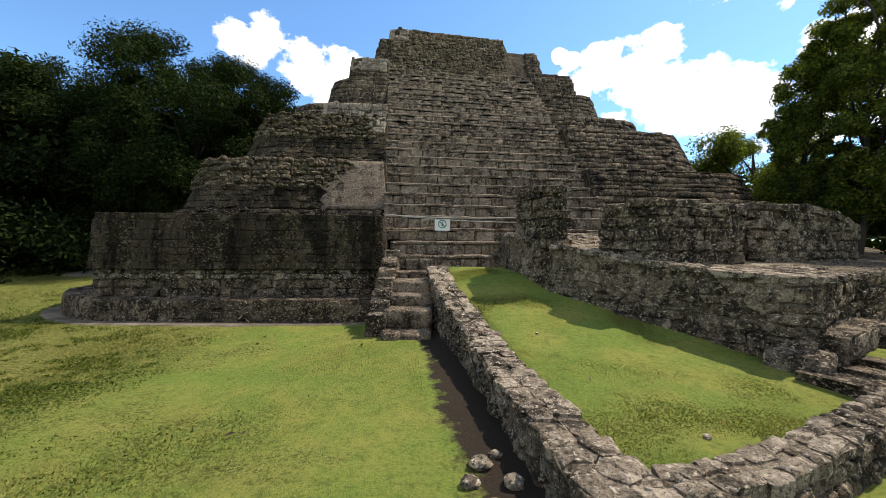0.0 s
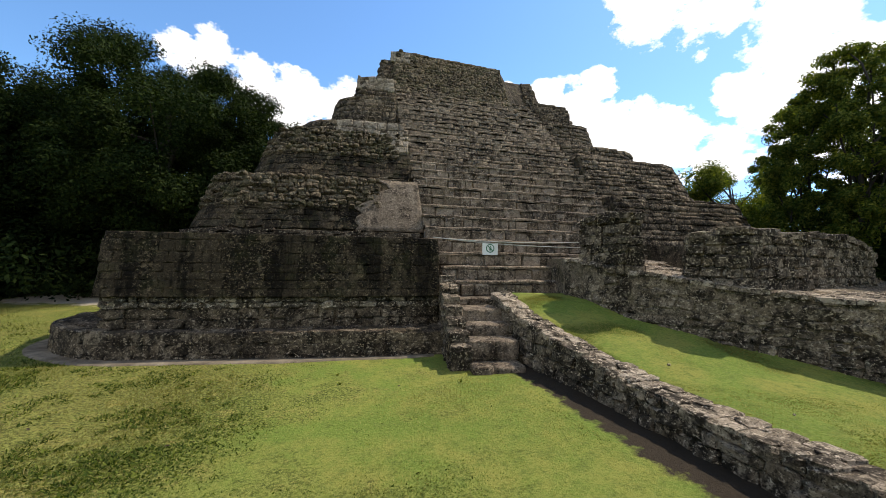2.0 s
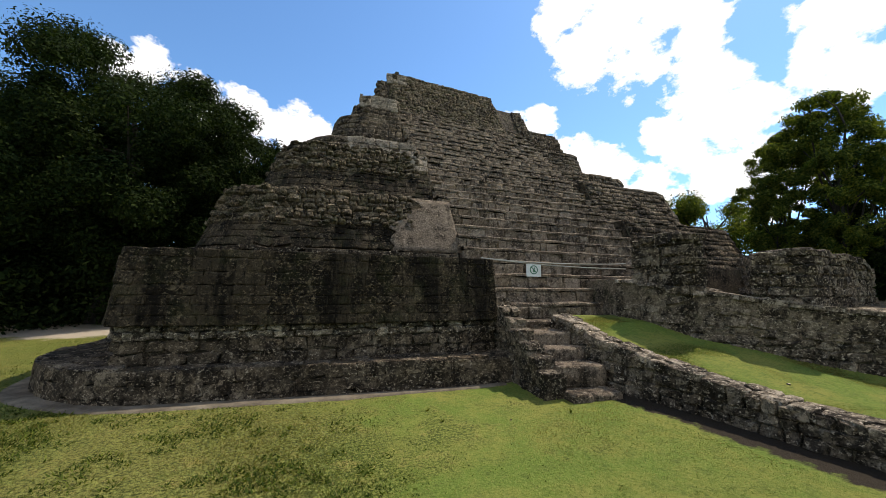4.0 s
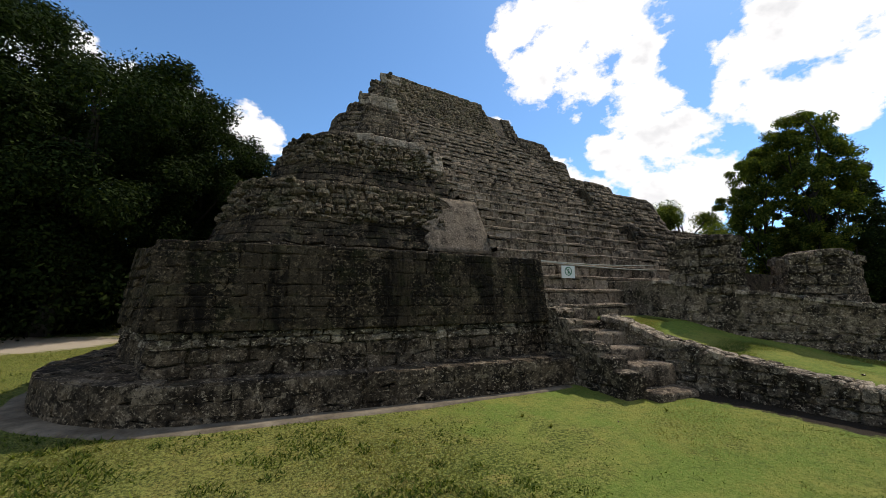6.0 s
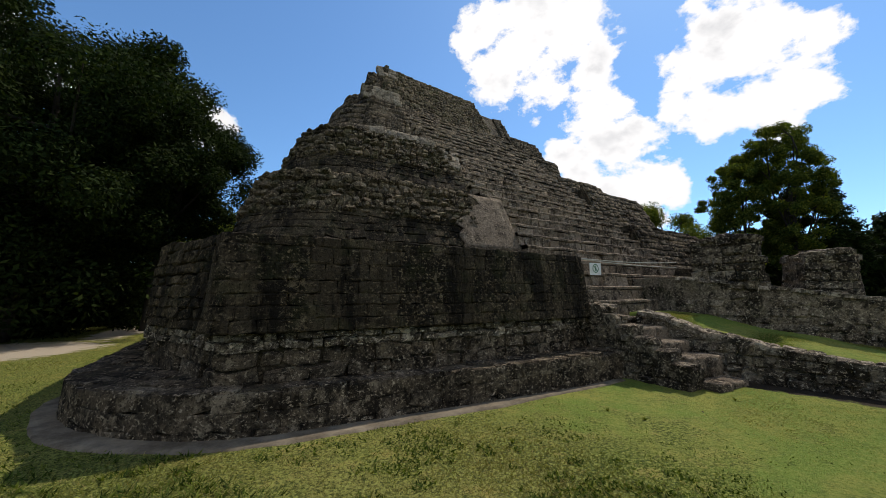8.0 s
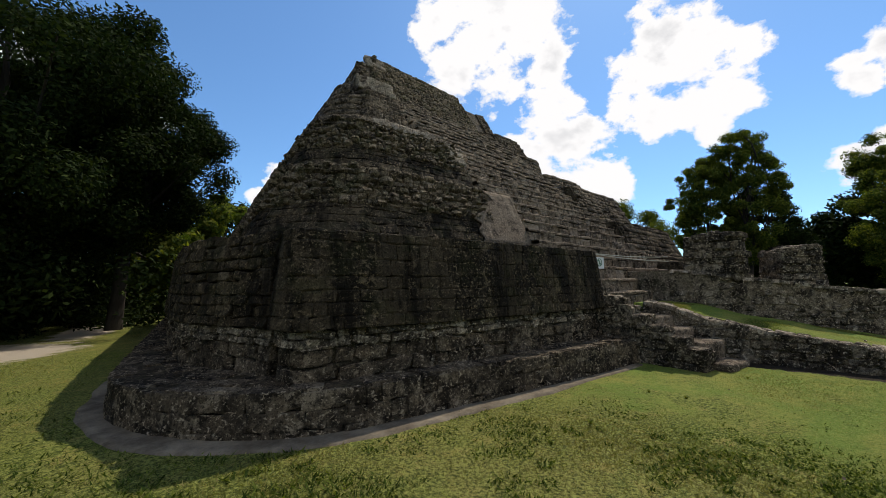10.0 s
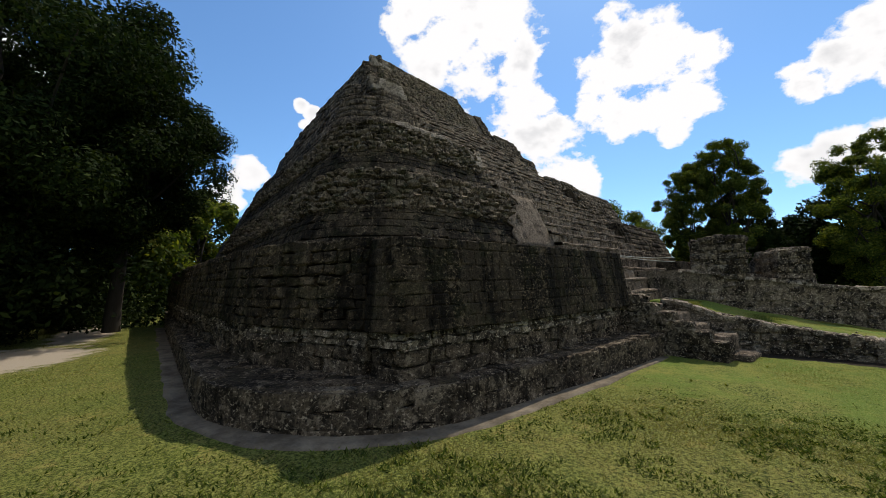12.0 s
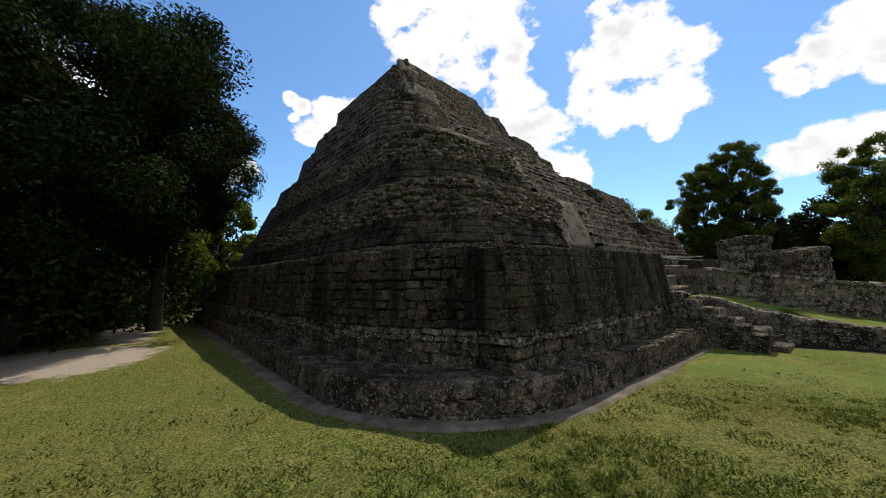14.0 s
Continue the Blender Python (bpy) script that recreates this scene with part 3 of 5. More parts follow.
def build_path():
    """The bare strip of soil along the foot of the temple's ledge."""
    line = corner_line(-9.65, 7.60, 2.95, -1.5, 24.0)
    V, F = [], []
    us = np.arange(0, line.length, 0.15)
    for k, u in enumerate(us):
        p, d, out = line.smooth_dir(u)
        w = 0.27 + 0.12 * noise.noise(Vector((u * 0.8, 0, 3))) + 0.05 * noise.noise(Vector((u * 3.1, 0, 8)))
        w *= min(1.0, 0.35 + (line.length - u) * 0.16)
        for a, dz in ((-0.3, 0.016), (w * 0.5, 0.022), (w * 0.9, 0.02), (w, -0.03)):
            q = p + out * a
            V.append((q[0], q[1], float(ground_height(q[0], q[1])) + 0.025 * noise.noise(Vector((q[0] * 0.5, q[1] * 0.5, 0))) + dz))
    for k in range(len(us) - 1):
        for a in range(3):
            F.append((k * 4 + a, k * 4 + a + 1, k * 4 + a + 5, k * 4 + a + 4))
    ob = new("footpath", mesh_from("footpath", V, F, m_soil, True))
    tagged(ob, "narrow strip of bare pale soil round the temple", "path", kind="structure")


build_path()

# ---- the temple ----
temple = thing("pyramid_temple", "tall stepped pyramid of grey weathered limestone with a steep stairway", "temple")
# name, left, right, front, back, radius, foot, top, batter
LEDGE = dict(xl=-9.6, xr=13.0, yf=7.66, yb=31, r=2.9, z0=-0.1, z1=0.47, batter=0.08)
T1 = dict(xl=-8.98, xr=12.6, yf=8.40, yb=30.0, r=3.4, z0=0.44, z1=2.30, batter=0.13)
T2 = dict(xl=-8.05, xr=10.9, yf=9.98, yb=29.0, r=2.2, z0=2.2, z1=4.0, batter=0.45)
T3 = dict(xl=-7.2, xr=9.8, yf=11.74, yb=28.5, r=2.1, z0=3.93, z1=5.85, batter=0.48)
T4 = dict(xl=-6.2, xr=8.45, yf=13.63, yb=28.0, r=1.9, z0=5.77, z1=6.73, batter=0.34)
T5 = dict(xl=-5.4, xr=7.45, yf=15.46, yb=27.0, r=1.6, z0=6.65, z1=8.47, batter=0.29)
T6 = dict(xl=-4.7, xr=6.5, yf=16.69, yb=26.5, r=1.5, z0=7.93, z1=9.69, batter=0.29)
BLOCK = dict(xl=-4.1, xr=6.2, yf=14.73, yb=20.0, r=0.4, z0=6.65, z1=9.55, batter=0.08, lean=0.54)
BLOCK_END = dict(BLOCK, z1=9.84, xr=6.2, yf=15.18)
SHOULDER = dict(xl=-3.6, xr=5.1, yf=17.16, yb=24.0, r=0.6, z0=9.1, z1=11.5, batter=0.24, lean=0.34)
CROWN = dict(xl=-2.85, xr=3.62, yf=16.88, yb=22.5, r=0.4, z0=9.2, z1=12.24, batter=0.18, lean=0.50)


def terrace(name, spec, label, x_end, size, mat, mat_i, kind, depth, proud, near=None, back_y=24.0, limit=300, coping=0.0, split=True, sides=("left", "right")):
    core = tier_core(name, parent=temple, mat=m_mortar, label=label, split=split, sides=sides, **spec)
    line = corner_line(spec["xl"], spec["yf"], spec["r"], x_end, back_y)
    lean = spec.get("lean", 0.0)

    def settle(c):
        return sag((c[0], c[1] + lean * (c[2] - spec["z0"]), c[2]))

    lay_stones(line, spec["z0"], spec["z1"], spec["batter"], size, core, mat, mat_i, kind, near=near, limit=limit, depth=depth, proud=proud, warp=settle)
    if coping:
        i = spec["batter"] * (spec["z1"] - spec["z0"])
        cl = corner_line(spec["xl"] + i, spec["yf"] + i, max(spec["r"] - i, 0.2), x_end, back_y)
        lay_caps(cl, lambda u: spec["z1"] + 0.03, 0.35, core, mat, mat_i, 0.35, 1, 0.12, warp=settle, over=0.02)
    return core, line


def build_temple():
    # ledge with its paved top
    core = tier_core("ledge", parent=temple, mat=m_mortar, label="low stone ledge with a rounded corner", warp=False, **LEDGE)
    line = corner_line(LEDGE["xl"], LEDGE["yf"], LEDGE["r"], -1.25, 24.0)
    lay_stones(line, -0.08, 0.46, 0.08, (0.30, 0.15), core, m_stone, m_stone_i, "faced", near=lambda c: c[1] < 13, depth=0.16, proud=0.012, gap=0.004, limit=290)
    cl = corner_line(LEDGE["xl"] + 0.04, LEDGE["yf"] + 0.04, LEDGE["r"] - 0.04, -1.25, 24.0)
    lay_caps(cl, lambda u: 0.48, 1.35, core, m_stone, m_stone_i, 0.34, 5, 0.07, near=lambda c: c[1] < 12, limit=290, name="paving_stone", kind="flush", over=0.0)
    # first terrace: rough base courses, above them smooth facing that stands a little proud; the corner between front and flank is set back
    core = tier_core("terrace_wall", parent=temple, mat=m_mortar, label="streaked facing over rough base courses", **T1)
    flank = Line([(-9.45, 26.0), (-9.22, 16.0), (-9.02, 12.2), (-8.93, 11.3), (-8.82, 10.62), (-8.62, 10.1), (-8.4, 9.68), (-8.18, 9.28), (-7.98, 8.9), (-7.86, 8.6)])
    front = Line([(-7.80, 8.95), (-7.84, 8.55), (-7.80, 8.27), (-7.66, 8.13), (-7.4, 8.09)] + [(x, 8.35 + float(askew(x))) for x in np.arange(-7.0, -1.3, 0.5)] + [(-1.3, 8.41)])
    near = lambda c: c[1] < 13.2

    def off(ln, d):
        return Line([ln.at(u)[0] + ln.smooth_dir(u)[2] * d for u in np.arange(0, ln.length + 0.01, 0.15)])

    prism("facing_core", [(-7.72, 8.30), (-7.3, 8.18), (-5.0, 8.18), (-1.5, 8.48), (-1.5, 9.4), (-7.4, 9.4)], 0.36, [2.24] * 6, m_mortar, core)
    for ln, cut in ((flank, 70), (front, 110)):
        low = off(ln, -0.04)
        lay_stones(low, 0.45, 0.86, 0.06, (0.34, 0.17), core, m_stone, m_stone_i, "flush", near=near, depth=0.22, proud=0.035, limit=cut)
        lay_stones(low, 0.86, 1.07, 0.06, (0.25, 0.12), core, m_band, m_band_i, "flush", near=near, depth=0.22, proud=0.04, limit=cut, name="course_stone")
    lay_stones(off(flank, 0.03), 1.08, 2.34, 0.13, (0.27, 0.15), core, m_panel, m_panel_i, "flush", near=near, depth=0.16, proud=0.022, gap=0.0, limit=140, jitter=0.8)
    lay_stones(off(front, 0.07), 1.08, 2.30, 0.13, (0.22, 0.18), core, m_panel, m_panel_i, "faced", near=near, depth=0.3, proud=0.010, gap=0.002, limit=295, jitter=0.6, name="facing_stone")
    for nm, spec, lab, xa, zm, zr in (("second_terrace", T2, "rubble wall over old facing", stair_left(3.3) - 0.05, 2.52, 3.12), ("third_terrace", T3, "rubble wall over pale facing", stair_left(5.1) - 0.05, 4.26, 4.99)):
        core = tier_core(nm, parent=temple, mat=m_mortar, label=lab, **spec)
        line = corner_line(spec["xl"], spec["yf"], spec["r"], xa, 24.0)
        foot = corner_line(spec["xl"] - 0.03, spec["yf"] - 0.03, spec["r"], xa, 24.0)
        lay_stones(foot, spec["z0"] + 0.04, zm, 0.10, (0.42, 0.22), core, m_stone, m_stone_i, "faced", depth=0.2, proud=0.01, gap=0.0, warp=sag, name="base_stone", near=lambda c: c[1] < spec["yf"] + 1.2, limit=60)
        k = spec["batter"]
        ins = k * (zm + 0.05 - spec["z0"]) + 0.02
        mid = corner_line(spec["xl"] + ins, spec["yf"] + ins, spec["r"] - ins, xa, 24.0)
        lay_stones(mid, zm + 0.05, zr + 0.1, k, (0.30, 0.16), core, m_panel, m_panel_i, "faced", depth=0.2, proud=0.012, gap=0.0, warp=sag, name="facing_stone", near=lambda c: c[1] < spec["yf"] + 2.0, limit=150)
    terrace("fourth_terrace", T4, "", stair_left(6.6) - 0.05, (0.45, 0.24), m_stone, m_stone_i, "cut", 0.2, 0.02)
    terrace("fifth_terrace", T5, "", 0, (0.36, 0.2), m_stone, m_stone_i, "cut", 0.2, 0.03)
    terrace("sixth_terrace", T6, "", 0, (0.32, 0.18), m_stone, m_stone_i, "cut", 0.2, 0.04)
    terrace("stair_block", BLOCK, "pale squared blocks at its top", stair_left(8.5) - 0.02, (0.38, 0.21), m_stone, m_stone_i, "cut", 0.2, 0.02, back_y=21, sides=("left",))
    tier_core("end_block", parent=temple, mat=m_mortar, sides=("right",), **BLOCK_END)
    terrace("shoulder", SHOULDER, "", stair_left(10.5) + 0.3, (0.36, 0.2), m_stone, m_stone_i, "cut", 0.2, 0.03, back_y=24, split=False)
    terrace("crown", CROWN, "ruined top wall of small rubble", 3.0, (0.24, 0.14), m_rubble, m_rubble, "rough", 0.2, 0.05, back_y=23, coping=1, split=False)
    # pale squared blocks that still stand at the top of the stair block and along the fourth terrace
    for spec, za, zb, xa, xb, sz in ((BLOCK, 8.86, 9.57, -4.0, stair_left(9.2), (0.42, 0.23)), (CROWN, 11.41, 12.09, -2.7, -1.75, (0.36, 0.2)), (T4, 6.21, 6.73, -4.4, stair_left(6.5), (0.5, 0.26)), (T3, 5.23, 5.82, -2.5, stair_left(5.6), (0.4, 0.22))):
        i, ln = spec["batter"] * (za - spec["z0"]), spec.get("lean", 0.0)
        row = Line([(x, spec["yf"] + i - 0.045) for x in np.linspace(xa, xb, 6)])
        lay_stones(row, za, zb, spec["batter"], sz, temple, m_pale, m_pale, "faced", depth=0.2, proud=0.012, gap=0.006, warp=lambda c: sag((c[0], c[1] + ln * (c[2] - spec["z0"]), c[2])), name="pale_block")
    # rubble of the lost facing on the upper halves of the second and third terraces
    for spec, za, xe in ((T2, 3.14, -2.7), (T3, 5.01, -2.2)):
        i = spec["batter"] * (za - spec["z0"])
        line = corner_line(spec["xl"] + i - 0.05, spec["yf"] + i - 0.05, spec["r"] - i + 0.05, xe, 24.0)
        lay_stones(line, za, spec["z1"] + 0.05, spec["batter"], (0.20, 0.135), temple, m_rubble_o, m_rubble, "rough", depth=0.32, proud=0.06, warp=sag, name="rubble_stone", near=lambda c: c[1] < spec["yf"] + 2.6, limit=200)
    # right-hand faces beside the stairway
    for spec in (T2, T3, T4, T5, BLOCK_END, SHOULDER):
        xs = stair_right((spec["z0"] + spec["z1"]) / 2) + 0.02
        pts = [(x, spec["yf"]) for x in np.arange(xs, spec["xr"] - spec["r"], 0.8)]
        r = spec["r"]
        pts += [(spec["xr"] - r + r * math.sin(a), spec["yf"] + r - r * math.cos(a)) for a in np.linspace(0, math.pi / 2, 8)]
        pts += [(spec["xr"], spec["yf"] + r + 3)]
        ln = spec.get("lean", 0.0)
        lay_stones(Line(pts), spec["z0"], spec["z1"] + 0.04, spec["batter"], (0.32, 0.17), temple, m_stone_i, m_stone_i, "cut", depth=0.2, proud=0.04, warp=lambda c: sag((c[0], c[1] + ln * (c[2] - spec["z0"]), c[2])), name="far_face")
    # stucco that still clings to the second terrace beside the stairway
    V, F = [], []
    nx, nz = 14, 12
    for j in range(nz + 1):
        for i in range(nx + 1):
            z = 2.56 + 1.42 * j / nz
            ragged = 0.22 * noise.noise(Vector((j * 0.45, 0, 5))) + 0.05 * noise.noise(Vector((j * 1.7, 2, 5)))
            x0 = -3.3 + 0.75 * max(0, (z - 2.95)) + 2.2 * ragged
            x = x0 + (stair_left(z) - 0.01 - x0) * i / nx
            y = T2["yf"] + T2["batter"] * (z - T2["z0"]) - 0.085 - 0.015 * noise.noise(Vector((x * 2, 0, z * 2)))
            V.append(tuple(sag((x, y, z))))
    for j in range(nz):
        for i in range(nx):
            F.append((j * (nx + 1) + i, j * (nx + 1) + i + 1, (j + 1) * (nx + 1) + i + 1, (j + 1) * (nx + 1) + i))
    ob = child("stucco_patch", mesh_from("stucco_patch", V, F, m_plaster, True), temple, "pale old stucco")
    mod = ob.modifiers.new("thick", "SOLIDIFY")
    mod.thickness, mod.offset = 0.04, -1


build_temple()

RISE, RUN, STEPS = 0.3312, 0.3488, 26
STAIR_Y, STAIR_Z = 8.12, 1.06


def block_row(x0, x1, y, ztop, rise, run, length, wave=0.02, tpl=TEMPLATES):
    """One step of long blocks laid end to end, faces uneven; arrays for a joined mesh."""
    V, F, base, x = [], [], 0, x0
    while x < x1:
        w = min(length * rng.uniform(0.5, 1.5), x1 - x)
        if x1 - x - w < 0.12:
            w = x1 - x
        v, f = tpl[int(rng.integers(len(tpl)))]
        c = np.array([x + w / 2, y + run / 2 + rng.uniform(-wave, wave), ztop - rise / 2 + rng.uniform(-wave, wave)])
        M3 = np.stack([np.array([w + 0.012, 0, 0]), np.array([0, rng.normal(0, 0.01), rise]), np.array([0, -run * 1.15, 0])], 1)
        V.append(v @ M3.T + c)
        F.append(f + base)
        base += len(v)
        x += w
    return V, F


def build_stairs():
    stair = thing("stairway", "steep stairway of worn grey stone blocks up the pyramid", "stairway")
    for k in range(STEPS + 1):
        z, y = STAIR_Z + RISE * k, STAIR_Y + RUN * k
        x0, x1 = stair_left(z) - 0.02, stair_right(z)
        if k < 3:
            x0 = -1.25
        # the step itself: a worn tread with an uneven edge
        n = max(12, int((x1 - x0) / 0.16))
        V, F = [], []
        for i in range(n + 1):
            x = x0 + (x1 - x0) * i / n
            e = 0.045 * noise.noise(Vector((x * 2.6, k * 3.1, 0))) + 0.022 * noise.noise(Vector((x * 9, k * 3.1, 4)))
            dz = 0.032 * noise.noise(Vector((x * 1.9, k * 2.3, 7))) + 0.016 * noise.noise(Vector((x * 8, k * 2.3, 9)))
            V += [(x, y + e - 0.03, z - 0.075 + dz), (x, y + e - 0.035, z - 0.025 + dz), (x, y + e - 0.005, z + dz), (x, y + RUN + 0.12, z + dz * 0.5 + 0.01)]
        for i in range(n):
            for a in range(3):
                F.append((i * 4 + a, i * 4 + 4 + a, i * 4 + 5 + a, i * 4 + 1 + a))
        step = child("step", mesh_from("step", sag(V), F, m_step), stair)
        bv, bf = block_row(x0, x1, y, z - 0.07, RISE - 0.06, RUN + 0.2, 0.36, 0.02, TEMPLATES)
        if k < 13:
            for v, f in zip(bv, bf):
                v = sag(v)
                child("block", mesh_from("block", v, [tuple(int(a) for a in q - f.min()) for q in f], m_step_o), step)
        else:
            child("riser", big_mesh("riser", sag(np.concatenate(bv)), np.concatenate(bf), m_step), step, kind="stuff")
    # core under the steps
    V = []
    top_z, top_y = STAIR_Z + RISE * STEPS - 0.12, STAIR_Y + RUN * STEPS + 0.34
    for x_of in (stair_left, stair_right):
        for y, z in ((8.32, 0.0), (8.32, 0.75), (top_y, top_z), (19, top_z), (19, 0.0)):
            V.append((x_of(z) + (0.03 if x_of is stair_left else -0.03) if z > 1.0 else (-1.2 if x_of is stair_left else 4.0), y, z))
    F = [(0, 1, 2, 3, 4), (9, 8, 7, 6, 5)] + [(i, 5 + i, 5 + (i + 1) % 5, (i + 1) % 5) for i in range(5)]
    child("stair_core", mesh_from("stair_core", sag(V), F, m_mortar), stair)


build_stairs()


def build_small_stair():
    st = thing("lower_stair", "short worn stone stair between ledge and low wall", "stair")
    for z, y, x0, x1, run in ((0.18, 6.28, -1.05, -0.21, 0.45), (0.49, 6.67, -1.03, -0.2, 0.5), (0.69, 7.14, -1.01, -0.2, 0.45), (0.90, 7.53, -1.03, -0.25, 0.42), (0.92, 7.82, -1.08, 0.0, 0.5)):
        V, F = block_row(x0, x1, y, z, 0.32, run + 0.15, 0.6, 0.014, FACED_T)
        child("step", big_mesh("step", np.concatenate(V), np.concatenate(F), m_step), st)
    # stepped side wall of rough stones
    top = lambda u: 0.41 + 0.18 * math.floor(u / 0.325)
    for x, side in ((-1.33, 1), (-1.02, -1)):
        pts = [(x, 8.6), (x, 6.5)] if side == 1 else [(x, 6.5), (x, 8.6)]
        ln = Line(pts)
        lay_stones(ln, 0.02, 1.75, 0.02, (0.24, 0.16), st, m_wall, m_wall_i, "flush", near=lambda c: True, limit=90, depth=0.18, proud=0.03,
                   top=(lambda u: top(ln.length - u)) if side == 1 else top)
    for k in range(7):
        y0, zt = 6.48 + 0.325 * k, 0.41 + 0.18 * k
        for x0, w in ((-1.35, 0.2), (-1.16, 0.16)):
            v, f = FLUSH_T[int(rng.integers(14))]
            M3 = np.stack([np.array([w, 0, 0]), np.array([0, 0.40, 0.0]), np.array([0, 0, 0.17])], 1)
            child("stone", mesh_from("stone", v @ M3.T + np.array([x0 + w / 2, y0 + 0.2, zt - 0.06]), [tuple(int(a) for a in q) for q in f], m_wall), st)
            M3 = np.stack([np.array([w, 0, 0]), np.array([0, 0.0, 0.24]), np.array([0, -0.2, 0])], 1)
            child("stone", mesh_from("stone", v @ M3.T + np.array([x0 + w / 2, y0 + 0.09, zt - 0.13]), [tuple(int(a) for a in q) for q in f], m_wall), st)
    V = [(-1.29, 6.58, 0), (-1.06, 6.58, 0), (-1.06, 8.8, 0), (-1.29, 8.8, 0), (-1.29, 6.58, 0.30), (-1.06, 6.58, 0.30), (-1.06, 8.8, 1.4), (-1.29, 8.8, 1.4)]
    child("core", mesh_from("core", V, [(0, 1, 5, 4), (1, 2, 6, 5), (2, 3, 7, 6), (3, 0, 4, 7), (4, 5, 6, 7)], m_mortar), st)


build_small_stair()

# ---- the low wall, the grass ramp and the platform ----
LOW = [(-0.32, 8.09, 1.21), (-0.29, 7.6, 1.13), (-0.11, 6.94, 0.88), (0.15, 5.8, 0.65), (0.38, 4.55, 0.49), (0.56, 3.3, 0.45), (0.67, 2.59, 0.46), (0.74, 2.15, 0.47), (0.79, 1.92, 0.47), (0.92, 1.84, 0.465), (1.12, 1.86, 0.46), (1.55, 1.96, 0.45), (2.05, 2.11, 0.44), (2.40, 2.28, 0.44), (2.94, 2.55, 0.44), (4.7, 3.45, 0.44), (7.6, 4.85, 0.44)]


def build_low_wall():
    wall = thing("low_retaining_wall", "low dry-stone retaining wall with broad weathered coping", "wall")
    line = Line([(x, y) for x, y, z in LOW])
    tops = np.array([z for x, y, z in LOW])
    zt = lambda u: float(np.interp(u, line.s, tops))
    # body of rubble and mortar, lumpy, from which the stones stand out a little
    V, F = [], []
    us = np.arange(0, line.length, 0.07)
    bend = float(line.s[10])
    prof = [(0.045, 0.0), (0.04, 0.25), (0.04, 0.5), (0.04, 0.75), (0.045, 0.93), (0.07, 1.0), (0.14, 1.0), (0.22, 1.0), (0.30, 1.0), (0.38, 1.0), (0.43, 0.9), (0.44, 0.0)]
    for u in us:
        p, d, out = line.smooth_dir(u, 0.12)
        zt_ = zt(u) - 0.03
        slim = float(np.interp(u, [bend - 0.3, bend + 0.5], [1.0, 0.58]))
        for a, f in prof:
            q = p - out * a * slim
            z = -0.02 + (zt_ + 0.02) * f
            w = Vector((q[0], q[1], z))
            k = 0.022 * noise.noise(w * 5) + 0.012 * noise.noise(w * 14)
            top_ = f >= 0.99
            V.append((q[0] + out[0] * k * (not top_), q[1] + out[1] * k * (not top_), z + k * top_))
    n = len(prof)
    for i in range(len(us) - 1):
        for k in range(n - 1):
            F.append((i * n + k, (i + 1) * n + k, (i + 1) * n + k + 1, i * n + k + 1))
    child("filling", mesh_from("filling", V, F, m_fill), wall)
    lay_stones(line, 0.06, 1.3, 0.04, (0.23, 0.15), wall, m_wall, m_wall_i, "flush", near=lambda c: c[1] < 8 and c[0] < 3.2, limit=290, depth=0.20, proud=0.022, top=lambda u: zt(u) - 0.02)
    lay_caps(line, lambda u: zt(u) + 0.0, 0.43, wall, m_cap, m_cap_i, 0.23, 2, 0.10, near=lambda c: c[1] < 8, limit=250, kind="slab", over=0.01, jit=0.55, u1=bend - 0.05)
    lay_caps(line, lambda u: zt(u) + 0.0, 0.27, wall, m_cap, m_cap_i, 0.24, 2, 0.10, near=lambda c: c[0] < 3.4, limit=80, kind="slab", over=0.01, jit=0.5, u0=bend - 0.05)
    return line, zt


low_line, low_top = build_low_wall()


def ramp_height(x, y):
    """Turf behind the low wall: climbs from its near end up to the stairway."""
    return np.interp(y, [1.5, 2.69, 4.65, 5.85, 7.0, 7.67, 8.45], [0.38, 0.40, 0.45, 0.62, 0.85, 1.08, 1.14]) - 0.10 * np.clip(np.asarray(x, float) - 1.6, 0, 2.0) * np.clip((6.5 - np.asarray(y, float)) / 3, 0, 1)


def build_ramp():
    V, F = [], []
    ys = np.linspace(2.05, 8.45, 45)
    nx = 14
    for y in ys:
        xl = np.interp(y, [2.05, 2.25, 2.55, 3.3, 4.55, 5.8, 6.95, 7.6, 8.1], [1.12, 1.0, 0.96, 0.86, 0.72, 0.52, 0.23, 0.04, 0.0])
        xr = np.interp(y, [2.05, 2.2, 2.38, 2.6, 2.73, 2.91, 3.45, 4.3, 5.68, 6.87, 8.25], [1.2, 1.66, 2.06, 2.42, 2.72, 3.12, 4.15, 4.4, 3.3, 2.12, 1.5])
        for i in range(nx + 1):
            x = xl + (xr - xl) * i / nx
            V.append((x, y, float(ramp_height(x, y)) + 0.025 * noise.noise(Vector((x * 1.2, y * 1.2, 4)))))
    for j in range(len(ys) - 1):
        for i in range(nx):
            F.append((j * (nx + 1) + i, j * (nx + 1) + i + 1, (j + 1) * (nx + 1) + i + 1, (j + 1) * (nx + 1) + i))
    ob = new("grass_ramp", mesh_from("grass_ramp", V, F, m_turf, True))
    mod = ob.modifiers.new("depth", "SOLIDIFY")
    mod.thickness, mod.offset = 0.35, -1
    tagged(ob, "sloping strip of short green turf between stone walls", "lawn", kind="structure")


